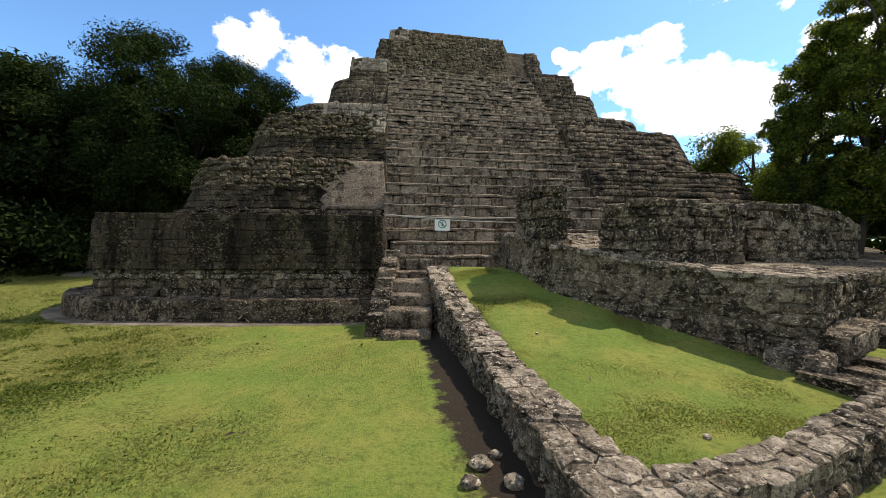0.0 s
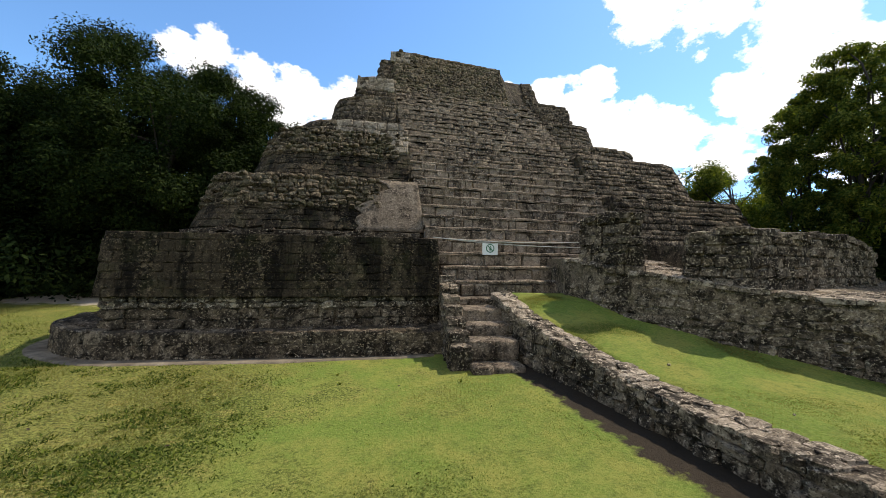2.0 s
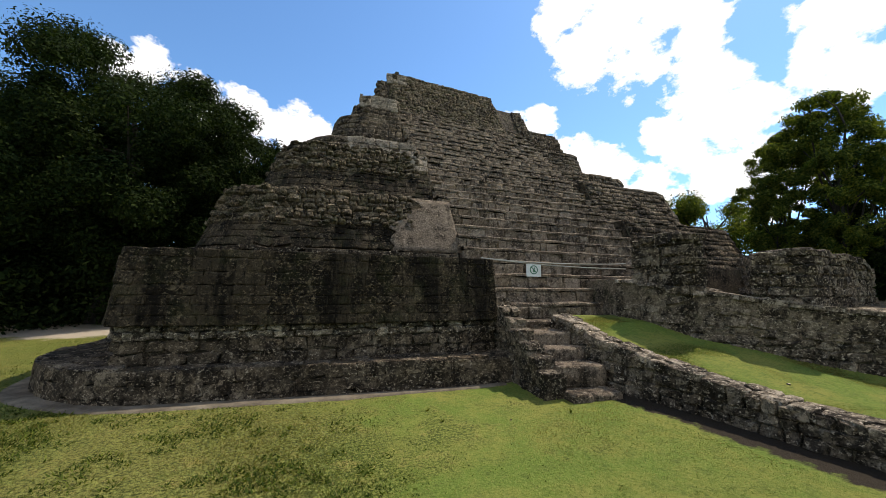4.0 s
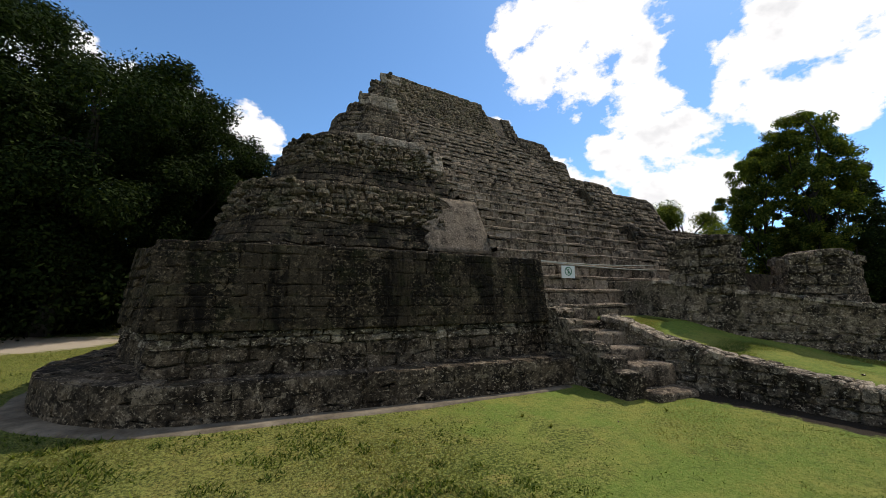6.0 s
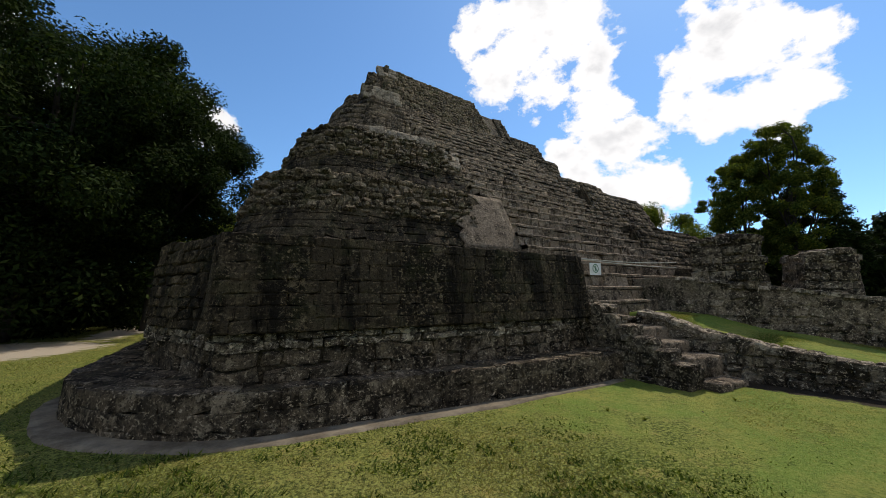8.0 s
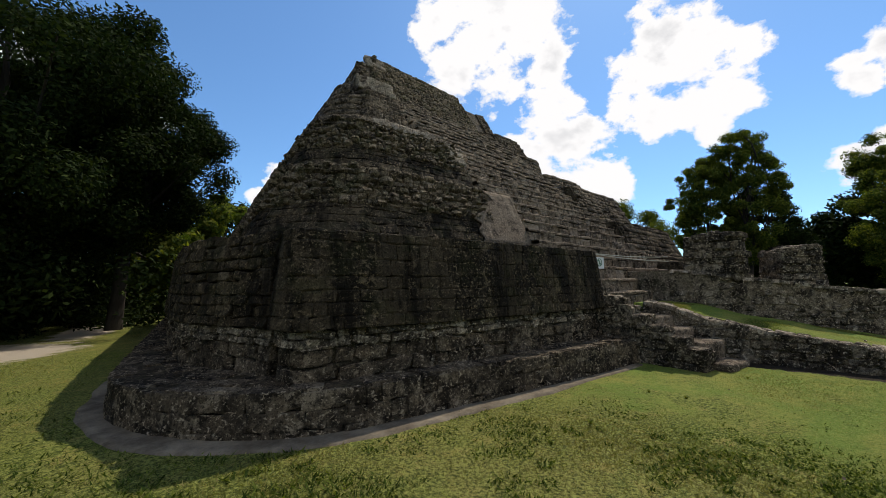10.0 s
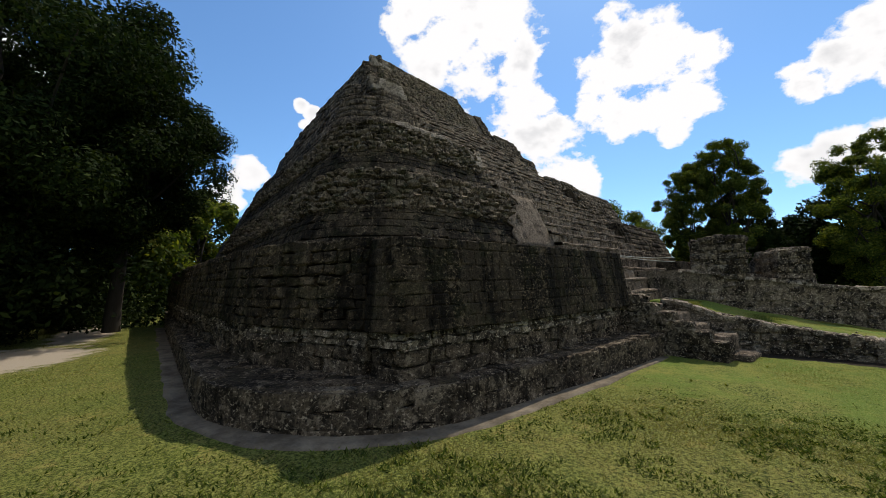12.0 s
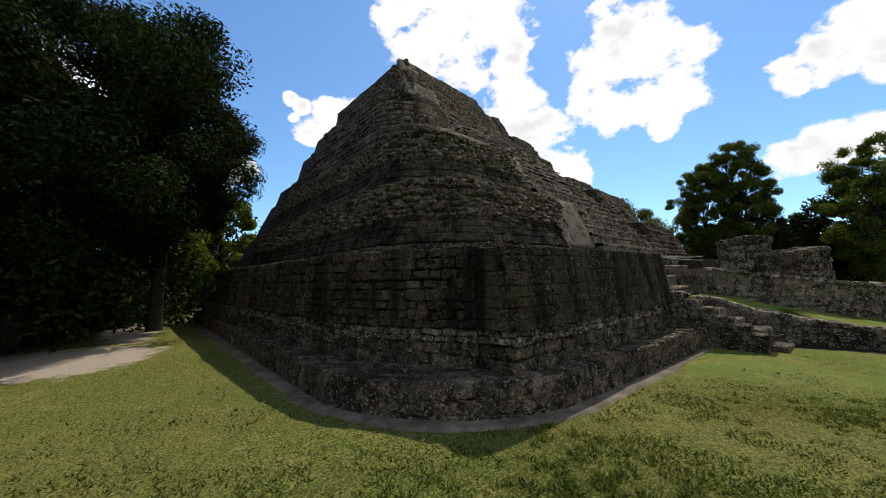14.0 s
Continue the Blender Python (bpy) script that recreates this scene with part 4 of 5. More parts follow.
build_ramp()
PLAT = [(1.37, 8.25, 1.93), (1.63, 7.49, 1.84), (1.97, 6.87, 1.71), (2.45, 6.26, 1.59), (3.07, 5.64, 1.47), (3.70, 5.0, 1.38), (4.23, 4.33, 1.36), (4.55, 4.38, 1.36), (5.7, 5.15, 1.32), (7.5, 6.3, 1.3), (12.1, 9.3, 1.45)]


def build_platform():
    plat = thing("stone_platform", "broad stone platform with rough weathered walls", "platform")
    line = Line([(x, y) for x, y, z in PLAT])
    tops = np.array([z for x, y, z in PLAT])
    zt = lambda u: float(np.interp(u, line.s, tops))
    outl = []
    for i, (x, y, z) in enumerate(PLAT):
        p, d, out = line.smooth_dir(line.s[i], 0.3)
        outl.append((*(p - out * 0.045), z))
    outl += [(15, 14, 1.75), (4.4, 13.0, 1.93), (1.45, 9.4, 1.93)]
    prism("body", [(x, y) for x, y, z in outl], 0.0, [z - 0.02 for x, y, z in outl], m_fill, plat)
    lay_stones(line, 0.08, 2.1, 0.05, (0.26, 0.17), plat, m_wall, m_wall_i, "flush", near=lambda c: c[0] < 4.6, limit=300, depth=0.22, proud=0.024, top=lambda u: zt(u) - 0.01)
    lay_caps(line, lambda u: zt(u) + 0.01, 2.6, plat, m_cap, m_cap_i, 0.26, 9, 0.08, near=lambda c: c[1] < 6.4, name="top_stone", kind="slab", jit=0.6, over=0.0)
    return plat


plat = build_platform()


def ruin(name, label, pts, tops, thick, base, size=(0.27, 0.18)):
    """A ruined wall: a solid over its plan with stones on all faces and rough stones on top."""
    ob = thing(name, label, "wall", (0, 0, 0))
    line = Line(pts)
    n = len(pts)
    zt = lambda u: float(np.interp(u, line.s, tops)) + 0.03 * noise.noise(Vector((u * 2.0, base, 1)))
    inner = []
    for i in range(n):
        p, d, out = line.smooth_dir(line.s[i], 0.2)
        inner.append(tuple(p - out * thick))
    shrink = [tuple(line.p[i] - line.smooth_dir(line.s[i], 0.2)[2] * 0.05) for i in range(n)]
    prism("core", shrink + inner[::-1], base, [t - 0.03 for t in tops] + [t - 0.03 for t in tops[::-1]], m_fill, ob)
    full = Line(list(line.p) + [np.array(q) for q in inner[::-1]] + [line.p[0]])
    ft = np.concatenate([tops, tops[::-1], tops[:1]])
    lay_stones(full, base, max(tops), 0.03, size, ob, m_wall, m_wall_i, "flush", near=lambda c: True, limit=240, depth=0.22, proud=0.026, top=lambda u: float(np.interp(u, full.s, ft)) - 0.02)
    lay_caps(line, zt, thick, ob, m_wall, m_wall_i, 0.36, 2, 0.13, kind="slab", near=lambda c: True, limit=50, jit=1.2)
    return ob


ruin("ruined_pier", "squared ruined stone pier with pale quoins on the platform", [(1.58, 7.95), (1.74, 7.42), (1.88, 6.95), (2.26, 6.86)], [2.74, 2.79, 2.78, 2.74], 0.72, 1.62)
ruin("ruined_wall", "thick ruined wall of rough stone on the platform", [(2.68, 6.36), (2.95, 6.1), (3.3, 5.8), (4.2, 6.0), (5.0, 6.2), (5.2, 6.55)], [2.36, 2.42, 2.44, 2.42, 2.36, 2.32], 0.8, 1.25)
ruin("ruined_wall", "ruined end wall of pale rough stone on the platform", [(5.55, 7.1), (5.68, 6.7), (6.95, 7.05), (7.85, 7.38), (8.6, 7.7)], [2.44, 2.48, 2.50, 2.34, 2.14], 0.6, 1.25)


def build_corner_steps():
    st = thing("rough_steps", "rough worn stone steps at the platform corner", "steps")
    for x, y, z, w in ((4.15, 3.55, 0.38, 1.4), (4.1, 3.95, 0.54, 1.5), (4.65, 4.17, 0.72, 1.4)):
        V, F = block_row(0, w, 0, z, 0.34, 0.5, 0.5, 0.04, FLUSH_T)
        a = radians(30)
        R = np.array([[math.cos(a), -math.sin(a), 0], [math.sin(a), math.cos(a), 0], [0, 0, 1]])
        for v, f in zip(V, F):
            child("step_stone", mesh_from("step_stone", v @ R.T + np.array([x, y, 0]), [tuple(int(k) for k in q - f.min()) for q in f], m_wall), st)
    fill = [(4.28, 3.85), (5.45, 4.55), (5.2, 4.95), (4.4, 4.4)]
    prism("filling", fill, 0.0, [0.2, 0.2, 0.5, 0.5], m_fill, st)


build_corner_steps()

# ---- sign and rope ----


def build_sign():
    s = thing("notice_sign", "small white notice with a green ringed symbol, hung on the rope", "sign", (-0.02, 9.28, 1.98))
    bm = bmesh.new()
    bmesh.ops.create_cube(bm, size=1)
    bmesh.ops.scale(bm, vec=(0.38, 0.012, 0.29), verts=bm.verts)
    bmesh.ops.bevel(bm, geom=bm.edges, offset=0.004, segments=1)
    me = bpy.data.meshes.new("board")
    bm.to_mesh(me)
    me.materials.append(m_white)
    child("board", me, s).location = (0, 0, 0.15)
    bm = bmesh.new()
    ro, ri, n = 0.105, 0.082, 32
    for r_ in (ro, ri):
        for i in range(n):
            bm.verts.new((r_ * math.cos(2 * math.pi * i / n), 0, r_ * math.sin(2 * math.pi * i / n)))
    bm.verts.ensure_lookup_table()
    for i in range(n):
        j = (i + 1) % n
        bm.faces.new((bm.verts[i], bm.verts[j], bm.verts[n + j], bm.verts[n + i]))
    for w, h, a in ((0.024, 0.18, 45),):
        q = [bm.verts.new((x * math.cos(radians(a)) - z * math.sin(radians(a)), -0.0015, x * math.sin(radians(a)) + z * math.cos(radians(a)))) for x, z in ((-w / 2, -h / 2), (w / 2, -h / 2), (w / 2, h / 2), (-w / 2, h / 2))]
        bm.faces.new(q)
    q = [bm.verts.new(p) for p in ((-0.02, -0.001, -0.055), (0.03, -0.001, -0.055), (0.03, -0.001, 0.01), (-0.02, -0.001, 0.01))]
    bm.faces.new(q)
    q = [bm.verts.new(p) for p in ((-0.005, -0.001, 0.02), (0.025, -0.001, 0.02), (0.025, -0.001, 0.055), (-0.005, -0.001, 0.055))]
    bm.faces.new(q)
    me = bpy.data.meshes.new("symbol")
    bm.to_mesh(me)
    me.materials.append(m_green)
    child("symbol", me, s, "dark green ring with a stroke").location = (0, -0.009, 0.165)


def tube(name, pts, radius, mat, parent=None, sides=6):
    cu = bpy.data.curves.new(name, "CURVE")
    cu.dimensions, cu.bevel_depth, cu.bevel_resolution = "3D", radius, 1
    sp = cu.splines.new("POLY")
    sp.points.add(len(pts) - 1)
    for p, q in zip(sp.points, pts):
        p.co = (*q, 1)
    cu.materials.append(mat)
    ob = new(name, cu)
    if parent:
        ob.parent = parent
    return ob


def build_ropes():
    for za, zb, sagz in ((2.37, 2.29, 0.06), (2.37, 2.17, 0.05)):
        pts = []
        for i in range(17):
            f = i / 16
            pts.append((-1.44 + 3.3 * f, 9.02 - 0.55 * f, za + (zb - za) * f - sagz * 4 * f * (1 - f)))
        tagged(tube("rope", pts, 0.011, m_rope), "thin pale barrier rope stretched across the stairway", "rope", group="barrier ropes")


build_sign()
build_ropes()


def loose_stones():
    for x, y, sz in ((0.29, 2.72, 0.08), (0.20, 2.5, 0.065), (0.50, 2.5, 0.07), (0.42, 2.85, 0.05), (0.33, 2.3, 0.05)):
        bm = bmesh.new()
        bmesh.ops.create_icosphere(bm, subdivisions=2, radius=sz)
        for v in bm.verts:
            d = v.co.normalized()
            cell = noise.cell_vector(d * 1.6 + Vector((x * 9, y * 9, 3)))
            v.co = Vector((d.x * 1.15, d.y * 0.9, d.z * 0.75)) * sz * (0.8 + 0.35 * cell.x + 0.15 * noise.noise(d * 3 + Vector((x, y, 0))))
        me = bpy.data.meshes.new("loose_stone")
        bm.to_mesh(me)
        bm.free()
        me.materials.append(m_band_i)
        ob = new("loose_stone", me)
        ob.location = (x, y, float(ground_height(x, y)) + sz * 0.55)
        tagged(ob, "loose pale stone lying beside the low wall", "stone", "loose stones")


loose_stones()

# ---- trees ----


def leaf_cloud(centres, radii, count, size, seed, flat=0.8):
    """Leaf blades on the shells of many small clumps: four corners each."""
    r = np.random.default_rng(seed)
    k = r.integers(len(centres), size=count)
    d = r.normal(size=(count, 3))
    d /= np.linalg.norm(d, axis=1)[:, None]
    rad = radii[k] * r.uniform(0.35, 1.05, count)
    c = centres[k] + d * rad[:, None] * np.array([1, 1, flat])
    n = d + r.normal(0, 0.7, (count, 3)) + np.array([0, 0, 0.5])
    n /= np.linalg.norm(n, axis=1)[:, None]
    t = np.cross(n, r.normal(size=(count, 3)))
    t /= np.linalg.norm(t, axis=1)[:, None]
    b = np.cross(n, t)
    s = size * r.uniform(0.55, 1.4, count)[:, None]
    V = np.stack([c - t * s, c + b * s * 0.45 - t * s * 0.1, c + t * s, c - b * s * 0.45 - t * s * 0.1], 1).reshape(-1, 3)
    F = np.arange(count * 4).reshape(-1, 4)
    return V, F


def limb(V, F, a, b, ra, rb, bend=0.1, seg=5, sides=7, seed=0):
    r = np.random.default_rng(seed)
    a, b = np.array(a, float), np.array(b, float)
    off = r.normal(0, bend, 3)
    base0 = sum(len(v) for v in V)
    d = (b - a) / np.linalg.norm(b - a)
    x = np.cross(d, [0.3, 0.9, 0.2])
    x /= np.linalg.norm(x)
    y = np.cross(d, x)
    ring = []
    for i in range(seg + 1):
        f = i / seg
        c = a + (b - a) * f + off * np.linalg.norm(b - a) * math.sin(math.pi * f)
        rr = ra + (rb - ra) * f
        ring.append([c + (x * math.cos(2 * math.pi * k / sides) + y * math.sin(2 * math.pi * k / sides)) * rr * (1 + 0.08 * math.sin(k * 3 + i)) for k in range(sides)])
    V.append(np.array(ring).reshape(-1, 3))
    for i in range(seg):
        for k in range(sides):
            F.append((base0 + i * sides + k, base0 + i * sides + (k + 1) % sides, base0 + (i + 1) * sides + (k + 1) % sides, base0 + (i + 1) * sides + k))


def tree(at, height, spread, crown_low, leaves, size, seed, label, mat, trunk_r=0.22, clumps=60, lean=(0, 0), clump_r=(0.09, 0.2), group="", open_=0.0):
    r = np.random.default_rng(seed)
    ob = thing("tree", label, "tree", at, group)
    V, F = [], []
    top = np.array([lean[0], lean[1], height * 0.8])
    fork = np.array([lean[0] * 0.4, lean[1] * 0.4, max(crown_low * 0.9, 0.8)])
    limb(V, F, (0, 0, -0.2), fork, trunk_r * 1.25, trunk_r * 0.8, 0.04, 6, 9, seed)
    limb(V, F, fork, top, trunk_r * 0.8, trunk_r * 0.15, 0.06, 6, 7, seed + 1)
    C, R = [], []
    mid = (crown_low + height) / 2
    half = (height - crown_low) / 2
    while len(C) < clumps:
        p = r.normal(size=3)
        p /= np.linalg.norm(p)
        p *= r.uniform(0.35, 1.0) ** 0.6
        wob = 1 + 0.25 * math.sin(3 * math.atan2(p[1], p[0]) + seed) * (1 - abs(p[2]))
        q = np.array([p[0] * spread * wob, p[1] * spread * wob, mid + p[2] * half])
        if open_ and noise.noise(Vector(q * 0.55) + Vector((seed, 0, 0))) < open_ - 0.5:
            continue
        q[:2] += np.array(lean) * (q[2] / height)
        C.append(q)
        R.append(spread * r.uniform(*clump_r))
    C, R = np.array(C), np.array(R)
    for i in range(0, clumps, max(1, clumps // 16)):
        s0 = fork + (top - fork) * r.uniform(0, 0.7)
        limb(V, F, s0, C[i], trunk_r * 0.35, 0.02, 0.10, 4, 5, seed + 10 + i)
    me = bpy.data.meshes.new("trunk")
    me.from_pydata(np.concatenate(V).tolist(), [], F)
    me.materials.append(m_bark)
    me.shade_smooth()
    child("trunk", me, ob)
    LV, LF = leaf_cloud(C, R, leaves, size, seed + 3)
    child("crown", big_mesh("crown", LV, LF, mat), ob)
    return ob


DARKTREE = "tall dark broad-leaved tree with a dense drooping crown"
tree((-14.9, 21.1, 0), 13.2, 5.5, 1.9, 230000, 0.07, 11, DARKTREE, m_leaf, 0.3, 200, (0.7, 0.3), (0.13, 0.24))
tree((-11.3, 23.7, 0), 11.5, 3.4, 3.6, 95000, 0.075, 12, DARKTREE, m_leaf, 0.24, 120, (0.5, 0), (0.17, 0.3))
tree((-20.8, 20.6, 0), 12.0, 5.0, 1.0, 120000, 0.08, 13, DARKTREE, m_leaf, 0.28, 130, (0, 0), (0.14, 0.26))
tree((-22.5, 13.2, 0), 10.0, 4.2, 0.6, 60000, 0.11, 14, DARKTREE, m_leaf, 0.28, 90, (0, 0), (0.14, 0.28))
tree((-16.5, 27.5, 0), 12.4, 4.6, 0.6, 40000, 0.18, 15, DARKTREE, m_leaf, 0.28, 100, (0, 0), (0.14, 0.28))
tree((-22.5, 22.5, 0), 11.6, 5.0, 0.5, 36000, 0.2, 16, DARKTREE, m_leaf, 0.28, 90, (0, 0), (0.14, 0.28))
tree((-11.8, 33.0, 0), 8.4, 3.8, 0.8, 24000, 0.18, 17, "leafy tree beyond the temple", m_leaf_light, 0.25, 70, (0, 0), (0.14, 0.28))
tree((-7.2, 38.0, 0), 9.0, 3.8, 0.6, 22000, 0.19, 18, "leafy tree beyond the temple", m_leaf_light, 0.25, 70, (0, 0), (0.14, 0.28))
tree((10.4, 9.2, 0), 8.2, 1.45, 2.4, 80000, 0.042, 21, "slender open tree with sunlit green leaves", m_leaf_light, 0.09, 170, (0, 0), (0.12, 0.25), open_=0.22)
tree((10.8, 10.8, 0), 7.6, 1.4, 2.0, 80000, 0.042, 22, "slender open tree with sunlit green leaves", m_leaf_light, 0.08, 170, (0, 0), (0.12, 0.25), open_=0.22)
tree((12.2, 9.0, 0), 6.4, 1.5, 1.2, 70000, 0.045, 28, "tall dark tree behind the ruined walls", m_leaf, 0.08, 150, (0, 0), (0.13, 0.27), open_=0.15)
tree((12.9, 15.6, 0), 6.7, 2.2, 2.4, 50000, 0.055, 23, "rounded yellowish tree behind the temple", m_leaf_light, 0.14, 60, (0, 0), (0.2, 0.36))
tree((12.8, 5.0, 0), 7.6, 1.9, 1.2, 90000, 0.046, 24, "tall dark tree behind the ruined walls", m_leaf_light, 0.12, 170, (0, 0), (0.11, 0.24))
tree((15.0, 8.0, 0), 4.6, 2.2, 0.8, 26000, 0.11, 25, "tall dark tree behind the ruined walls", m_leaf, 0.16, 60, (0, 0), (0.16, 0.32))
tree((17.0, 11.5, 0), 4.4, 2.4, 0.6, 26000, 0.11, 26, "tall dark tree behind the ruined walls", m_leaf, 0.16, 60, (0, 0), (0.16, 0.32))
tree((15.5, 4.6, 0), 6.6, 2.6, 0.6, 26000, 0.11, 27, "tall dark tree behind the ruined walls", m_leaf, 0.16, 60, (0, 0), (0.16, 0.32))


def far_wood(name, pts, h, count, seed, leaf=0.26, per=90):
    """A wood that closes the clearing: many leaf clumps along a line, with trunks left to the shade."""
    r = np.random.default_rng(seed)
    line = Line(pts)
    C, R = [], []
    for i in range(count):
        p, d, out = line.at(r.uniform(0, line.length))
        q = p + out * r.normal(0, 2.5)
        hh = h * (0.75 + 0.4 * noise.noise(Vector((q[0] * 0.15, q[1] * 0.15, seed))))
        C.append((q[0], q[1], hh * r.uniform(0.02, 1.0)))
        R.append(r.uniform(0.7, 1.6))
    V, F = leaf_cloud(np.array(C), np.array(R), count * per, leaf, seed)
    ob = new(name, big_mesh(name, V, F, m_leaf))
    tagged(ob, "dense dark wood round the clearing", "wood", kind="stuff")


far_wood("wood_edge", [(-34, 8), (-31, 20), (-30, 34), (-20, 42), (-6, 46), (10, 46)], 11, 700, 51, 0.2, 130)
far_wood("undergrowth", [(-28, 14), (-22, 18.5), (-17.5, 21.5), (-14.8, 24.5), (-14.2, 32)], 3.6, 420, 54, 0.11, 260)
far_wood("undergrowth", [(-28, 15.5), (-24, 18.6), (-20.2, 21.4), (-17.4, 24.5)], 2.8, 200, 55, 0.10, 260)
far_wood("wood_edge", [(16, 40), (24, 30), (25, 16), (22, 4), (20, -10)], 5.4, 260, 52)
far_wood("wood_edge", [(16, -22), (-8, -26), (-30, -18), (-36, 6)], 9, 160, 53)


# ---- lawn detail ----
def grass_blades():
    r = np.random.default_rng(77)

    def patch(name, label, n, sampler, height, hfun, mat=m_blade, width=0.006):
        P = sampler(n)
        n = len(P)
        z = hfun(P[:, 0], P[:, 1])
        a = r.uniform(0, 2 * math.pi, n)
        h = height * r.uniform(0.5, 1.5, n) * np.clip((-2.0 - P[:, 0]) * 0.4, 1.0, 1.9)
        w = width * r.uniform(0.7, 1.6, n)
        lean = r.normal(0, 0.9, (n, 2)) * h[:, None]
        base = np.stack([P[:, 0], P[:, 1], z - 0.01], 1)
        side = np.stack([np.cos(a) * w, np.sin(a) * w, 0 * a], 1)
        tip = base + np.stack([lean[:, 0], lean[:, 1], h], 1)
        V = np.stack([base - side, base + side, tip], 1).reshape(-1, 3)
        ob = new(name, big_mesh(name, V, np.arange(3 * n).reshape(-1, 3), mat))
        tagged(ob, label, name, kind="stuff")

    def keep_lawn(P):
        x, y = P[:, 0], P[:, 1]
        ledge = (y > 7.36 + 0.12 * np.sin(x * 3)) & (x > -7.3)
        corner = (x > -10.1) & (y > 10.4)
        round_ = (x <= -6.7) & (y < 10.5) & (np.hypot(x + 6.72, y - 10.52) < 3.16)
        wall = (x > np.interp(y, [1.5, 2.5, 4.5, 6.3], [0.4, 0.15, -0.25, -0.45])) & (y > 1.4)
        dirt = np.zeros(len(x), bool)
        for cx, cy, rx, ry in DIRT:
            dirt |= ((x - cx) / rx) ** 2 + ((y - cy) / ry) ** 2 < 0.75
        return P[~(ledge | corner | round_ | wall | dirt)]

    def near(n):
        u = r.uniform(0, 1, n)
        P = np.stack([1.5 - 18 * u, 0.8 + 3.6 * u + np.abs(r.normal(0, 3.0, n))], 1)
        return keep_lawn(P)

    def far(n):
        P = np.stack([r.uniform(-22, 2, n), r.uniform(1, 26, n)], 1)
        return keep_lawn(P)

    wave = lambda x, y: ground_height(x, y)
    patch("grass", "short mown grass", 280000, near, 0.016, wave)
    patch("grass", "short mown grass", 110000, far, 0.02, wave)

    def clumped(n):
        P = near(n)
        P = P[(P[:, 0] < -3.6 + r.normal(0, 0.8, len(P)))]
        v = np.array([noise.noise(Vector((x * 1.1, y * 1.1, 3))) + 0.8 * noise.noise(Vector((x * 4.3, y * 4.3, 9))) for x, y in P])
        return P[v > 0.02]

    patch("clover", "dark low clover in ragged clumps", 200000, clumped, 0.022, wave, m_clover, 0.012)

    def ramp(n):
        y = r.uniform(2.2, 8.3, n)
        xl = np.interp(y, [2.0, 2.6, 3.3, 4.55, 5.8, 6.95, 7.6, 8.1], [1.2, 1.03, 0.93, 0.78, 0.56, 0.31, 0.1, 0.05])
        xr = np.interp(y, [2.15, 2.38, 2.6, 2.73, 2.91, 3.45, 4.3, 5.68, 6.87, 8.25], [1.4, 1.93, 2.3, 2.58, 2.96, 3.8, 4.05, 3.0, 1.9, 1.3])
        return np.stack([xl + (xr - xl) * r.uniform(0, 1, n), y], 1)

    patch("grass", "short green turf", 70000, ramp, 0.012, lambda x, y: ramp_height(x, y))


grass_blades()


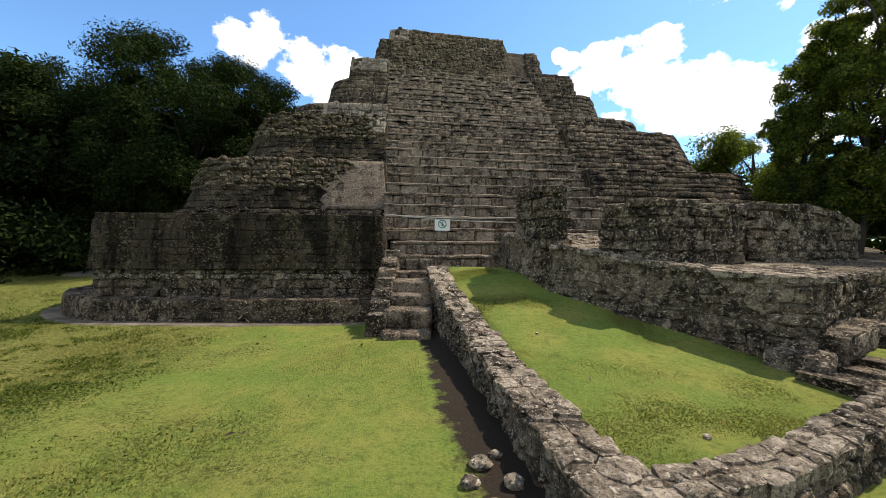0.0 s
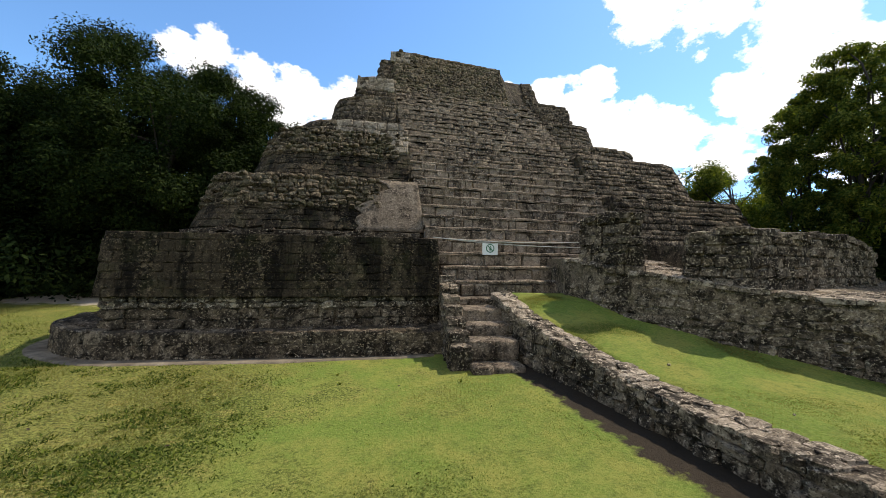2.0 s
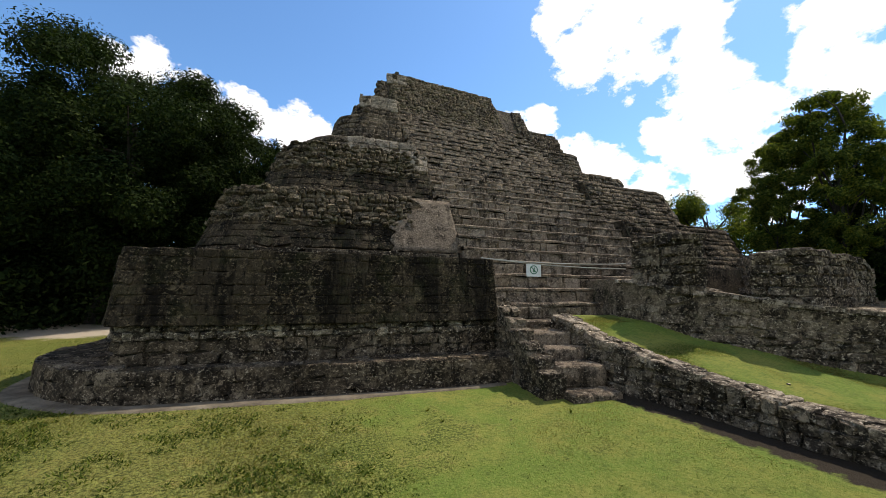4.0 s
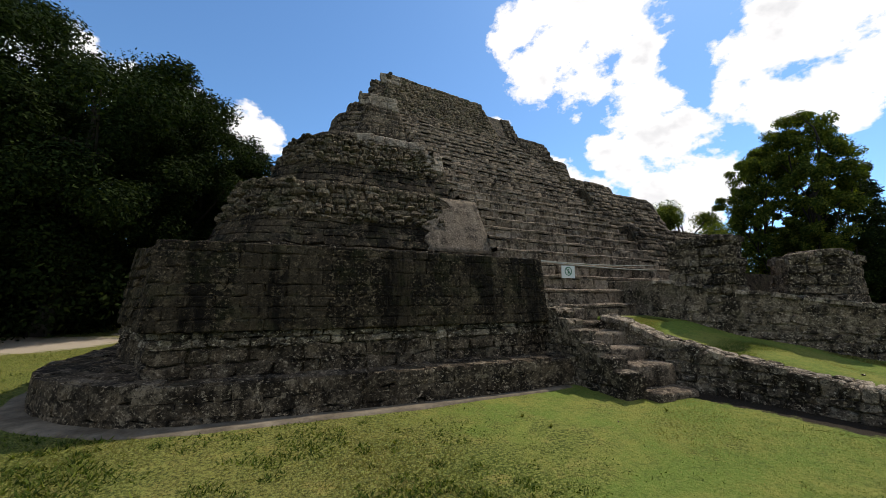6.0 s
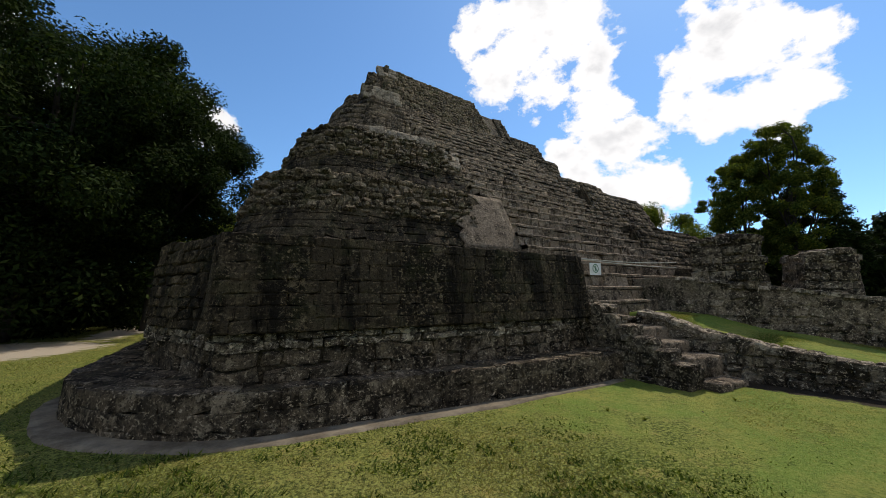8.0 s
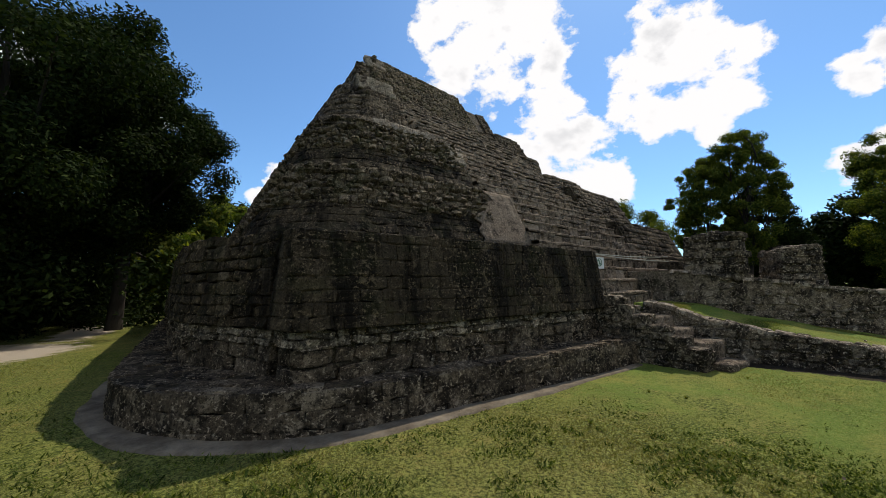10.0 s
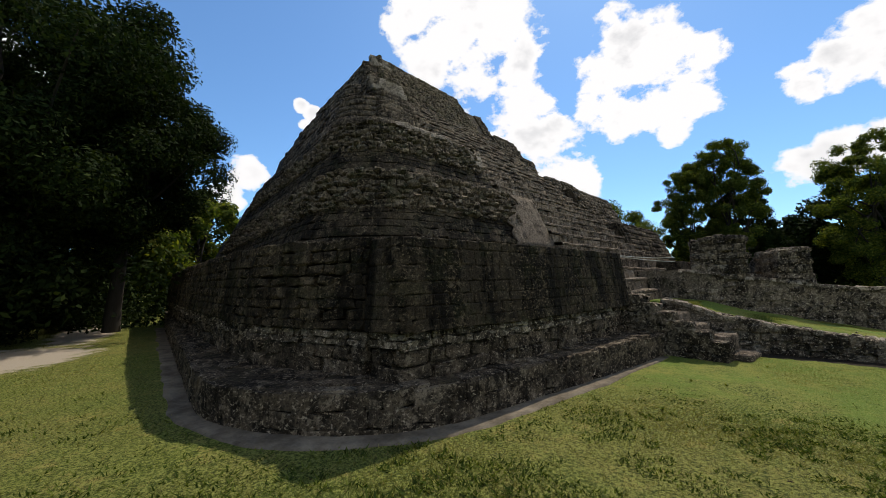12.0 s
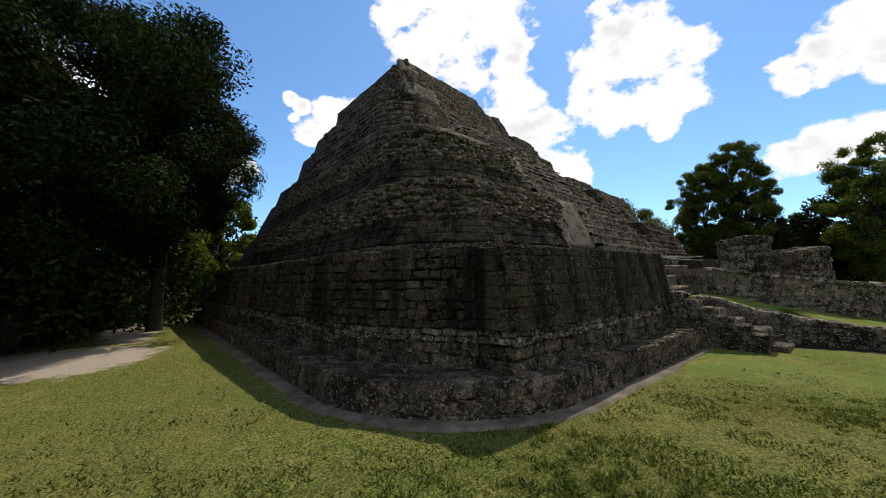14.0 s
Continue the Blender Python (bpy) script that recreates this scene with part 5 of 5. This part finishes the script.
# ---- small things on the ground ----
def fallen_leaves():
    for x, y, s, a in ((-1.86, 3.22, 0.045, 20), (-1.75, 3.24, 0.03, 80), (-4.4, 4.4, 0.03, 10), (-6.0, 4.9, 0.035, 140), (-2.2, 5.9, 0.03, 50)):
        bm = bmesh.new()
        pts = [(-1, 0, 0.1), (-0.4, 0.38, 0.25), (0.4, 0.36, 0.3), (1, 0, 0.12), (0.4, -0.36, 0.32), (-0.4, -0.38, 0.2)]
        ring = [bm.verts.new((p[0] * s, p[1] * s, p[2] * s)) for p in pts]
        mid = bm.verts.new((0, 0, 0.02 * s))
        for i in range(6):
            bm.faces.new((ring[i], ring[(i + 1) % 6], mid))
        me = bpy.data.meshes.new("fallen_leaf")
        bm.to_mesh(me)
        bm.free()
        me.materials.append(m_litter)
        ob = new("fallen_leaf", me)
        ob.matrix_world = pose(x, y, float(ground_height(x, y)) + 0.03, 8, -6, a)
        tagged(ob, "dry dark fallen leaf lying on the lawn", "leaf", "fallen leaves")


def weed_sprigs():
    for k, (x, y) in enumerate(((-3.15, 6.55), (-3.05, 6.1), (-1.3, 5.95), (-4.9, 6.3))):
        r = np.random.default_rng(900 + k)
        V, F = [], []
        for i in range(14):
            a, l = r.uniform(0, 6.28), r.uniform(0.03, 0.075)
            d = np.array([math.cos(a), math.sin(a), 0])
            s = np.array([-d[1], d[0], 0]) * 0.008
            tip = d * l * 0.7 + np.array([0, 0, l * 0.7])
            mid = tip * 0.5 + np.array([0, 0, 0.01])
            b = len(V)
            V += [-s, s, mid + s * 1.3, mid - s * 1.3, tip]
            F += [(b, b + 1, b + 2, b + 3), (b + 3, b + 2, b + 4)]
        ob = new("weed", mesh_from("weed", V, F, m_leaf_light))
        ob.location = (x, y, float(ground_height(x, y)))
        tagged(ob, "small green weed growing in the lawn", "weed", "weeds")


def pebbles():
    for x, y, s in ((1.28, 5.0, 0.022), (1.9, 2.62, 0.03), (0.9, 3.3, 0.015), (1.45, 3.6, 0.014)):
        bm = bmesh.new()
        bmesh.ops.create_icosphere(bm, subdivisions=2, radius=s)
        for v in bm.verts:
            v.co *= 1 + 0.3 * noise.noise(v.co * 40 + Vector((x * 7, y * 7, 0)))
            v.co.z *= 0.7
        me = bpy.data.meshes.new("pebble")
        bm.to_mesh(me)
        bm.free()
        me.materials.append(m_band_i)
        ob = new("pebble", me)
        ob.location = (x, y, float(ramp_height(x, y)) + s * 0.5)
        tagged(ob, "small pale pebble on the turf of the ramp", "pebble", "pebbles")


fallen_leaves()
weed_sprigs()
pebbles()
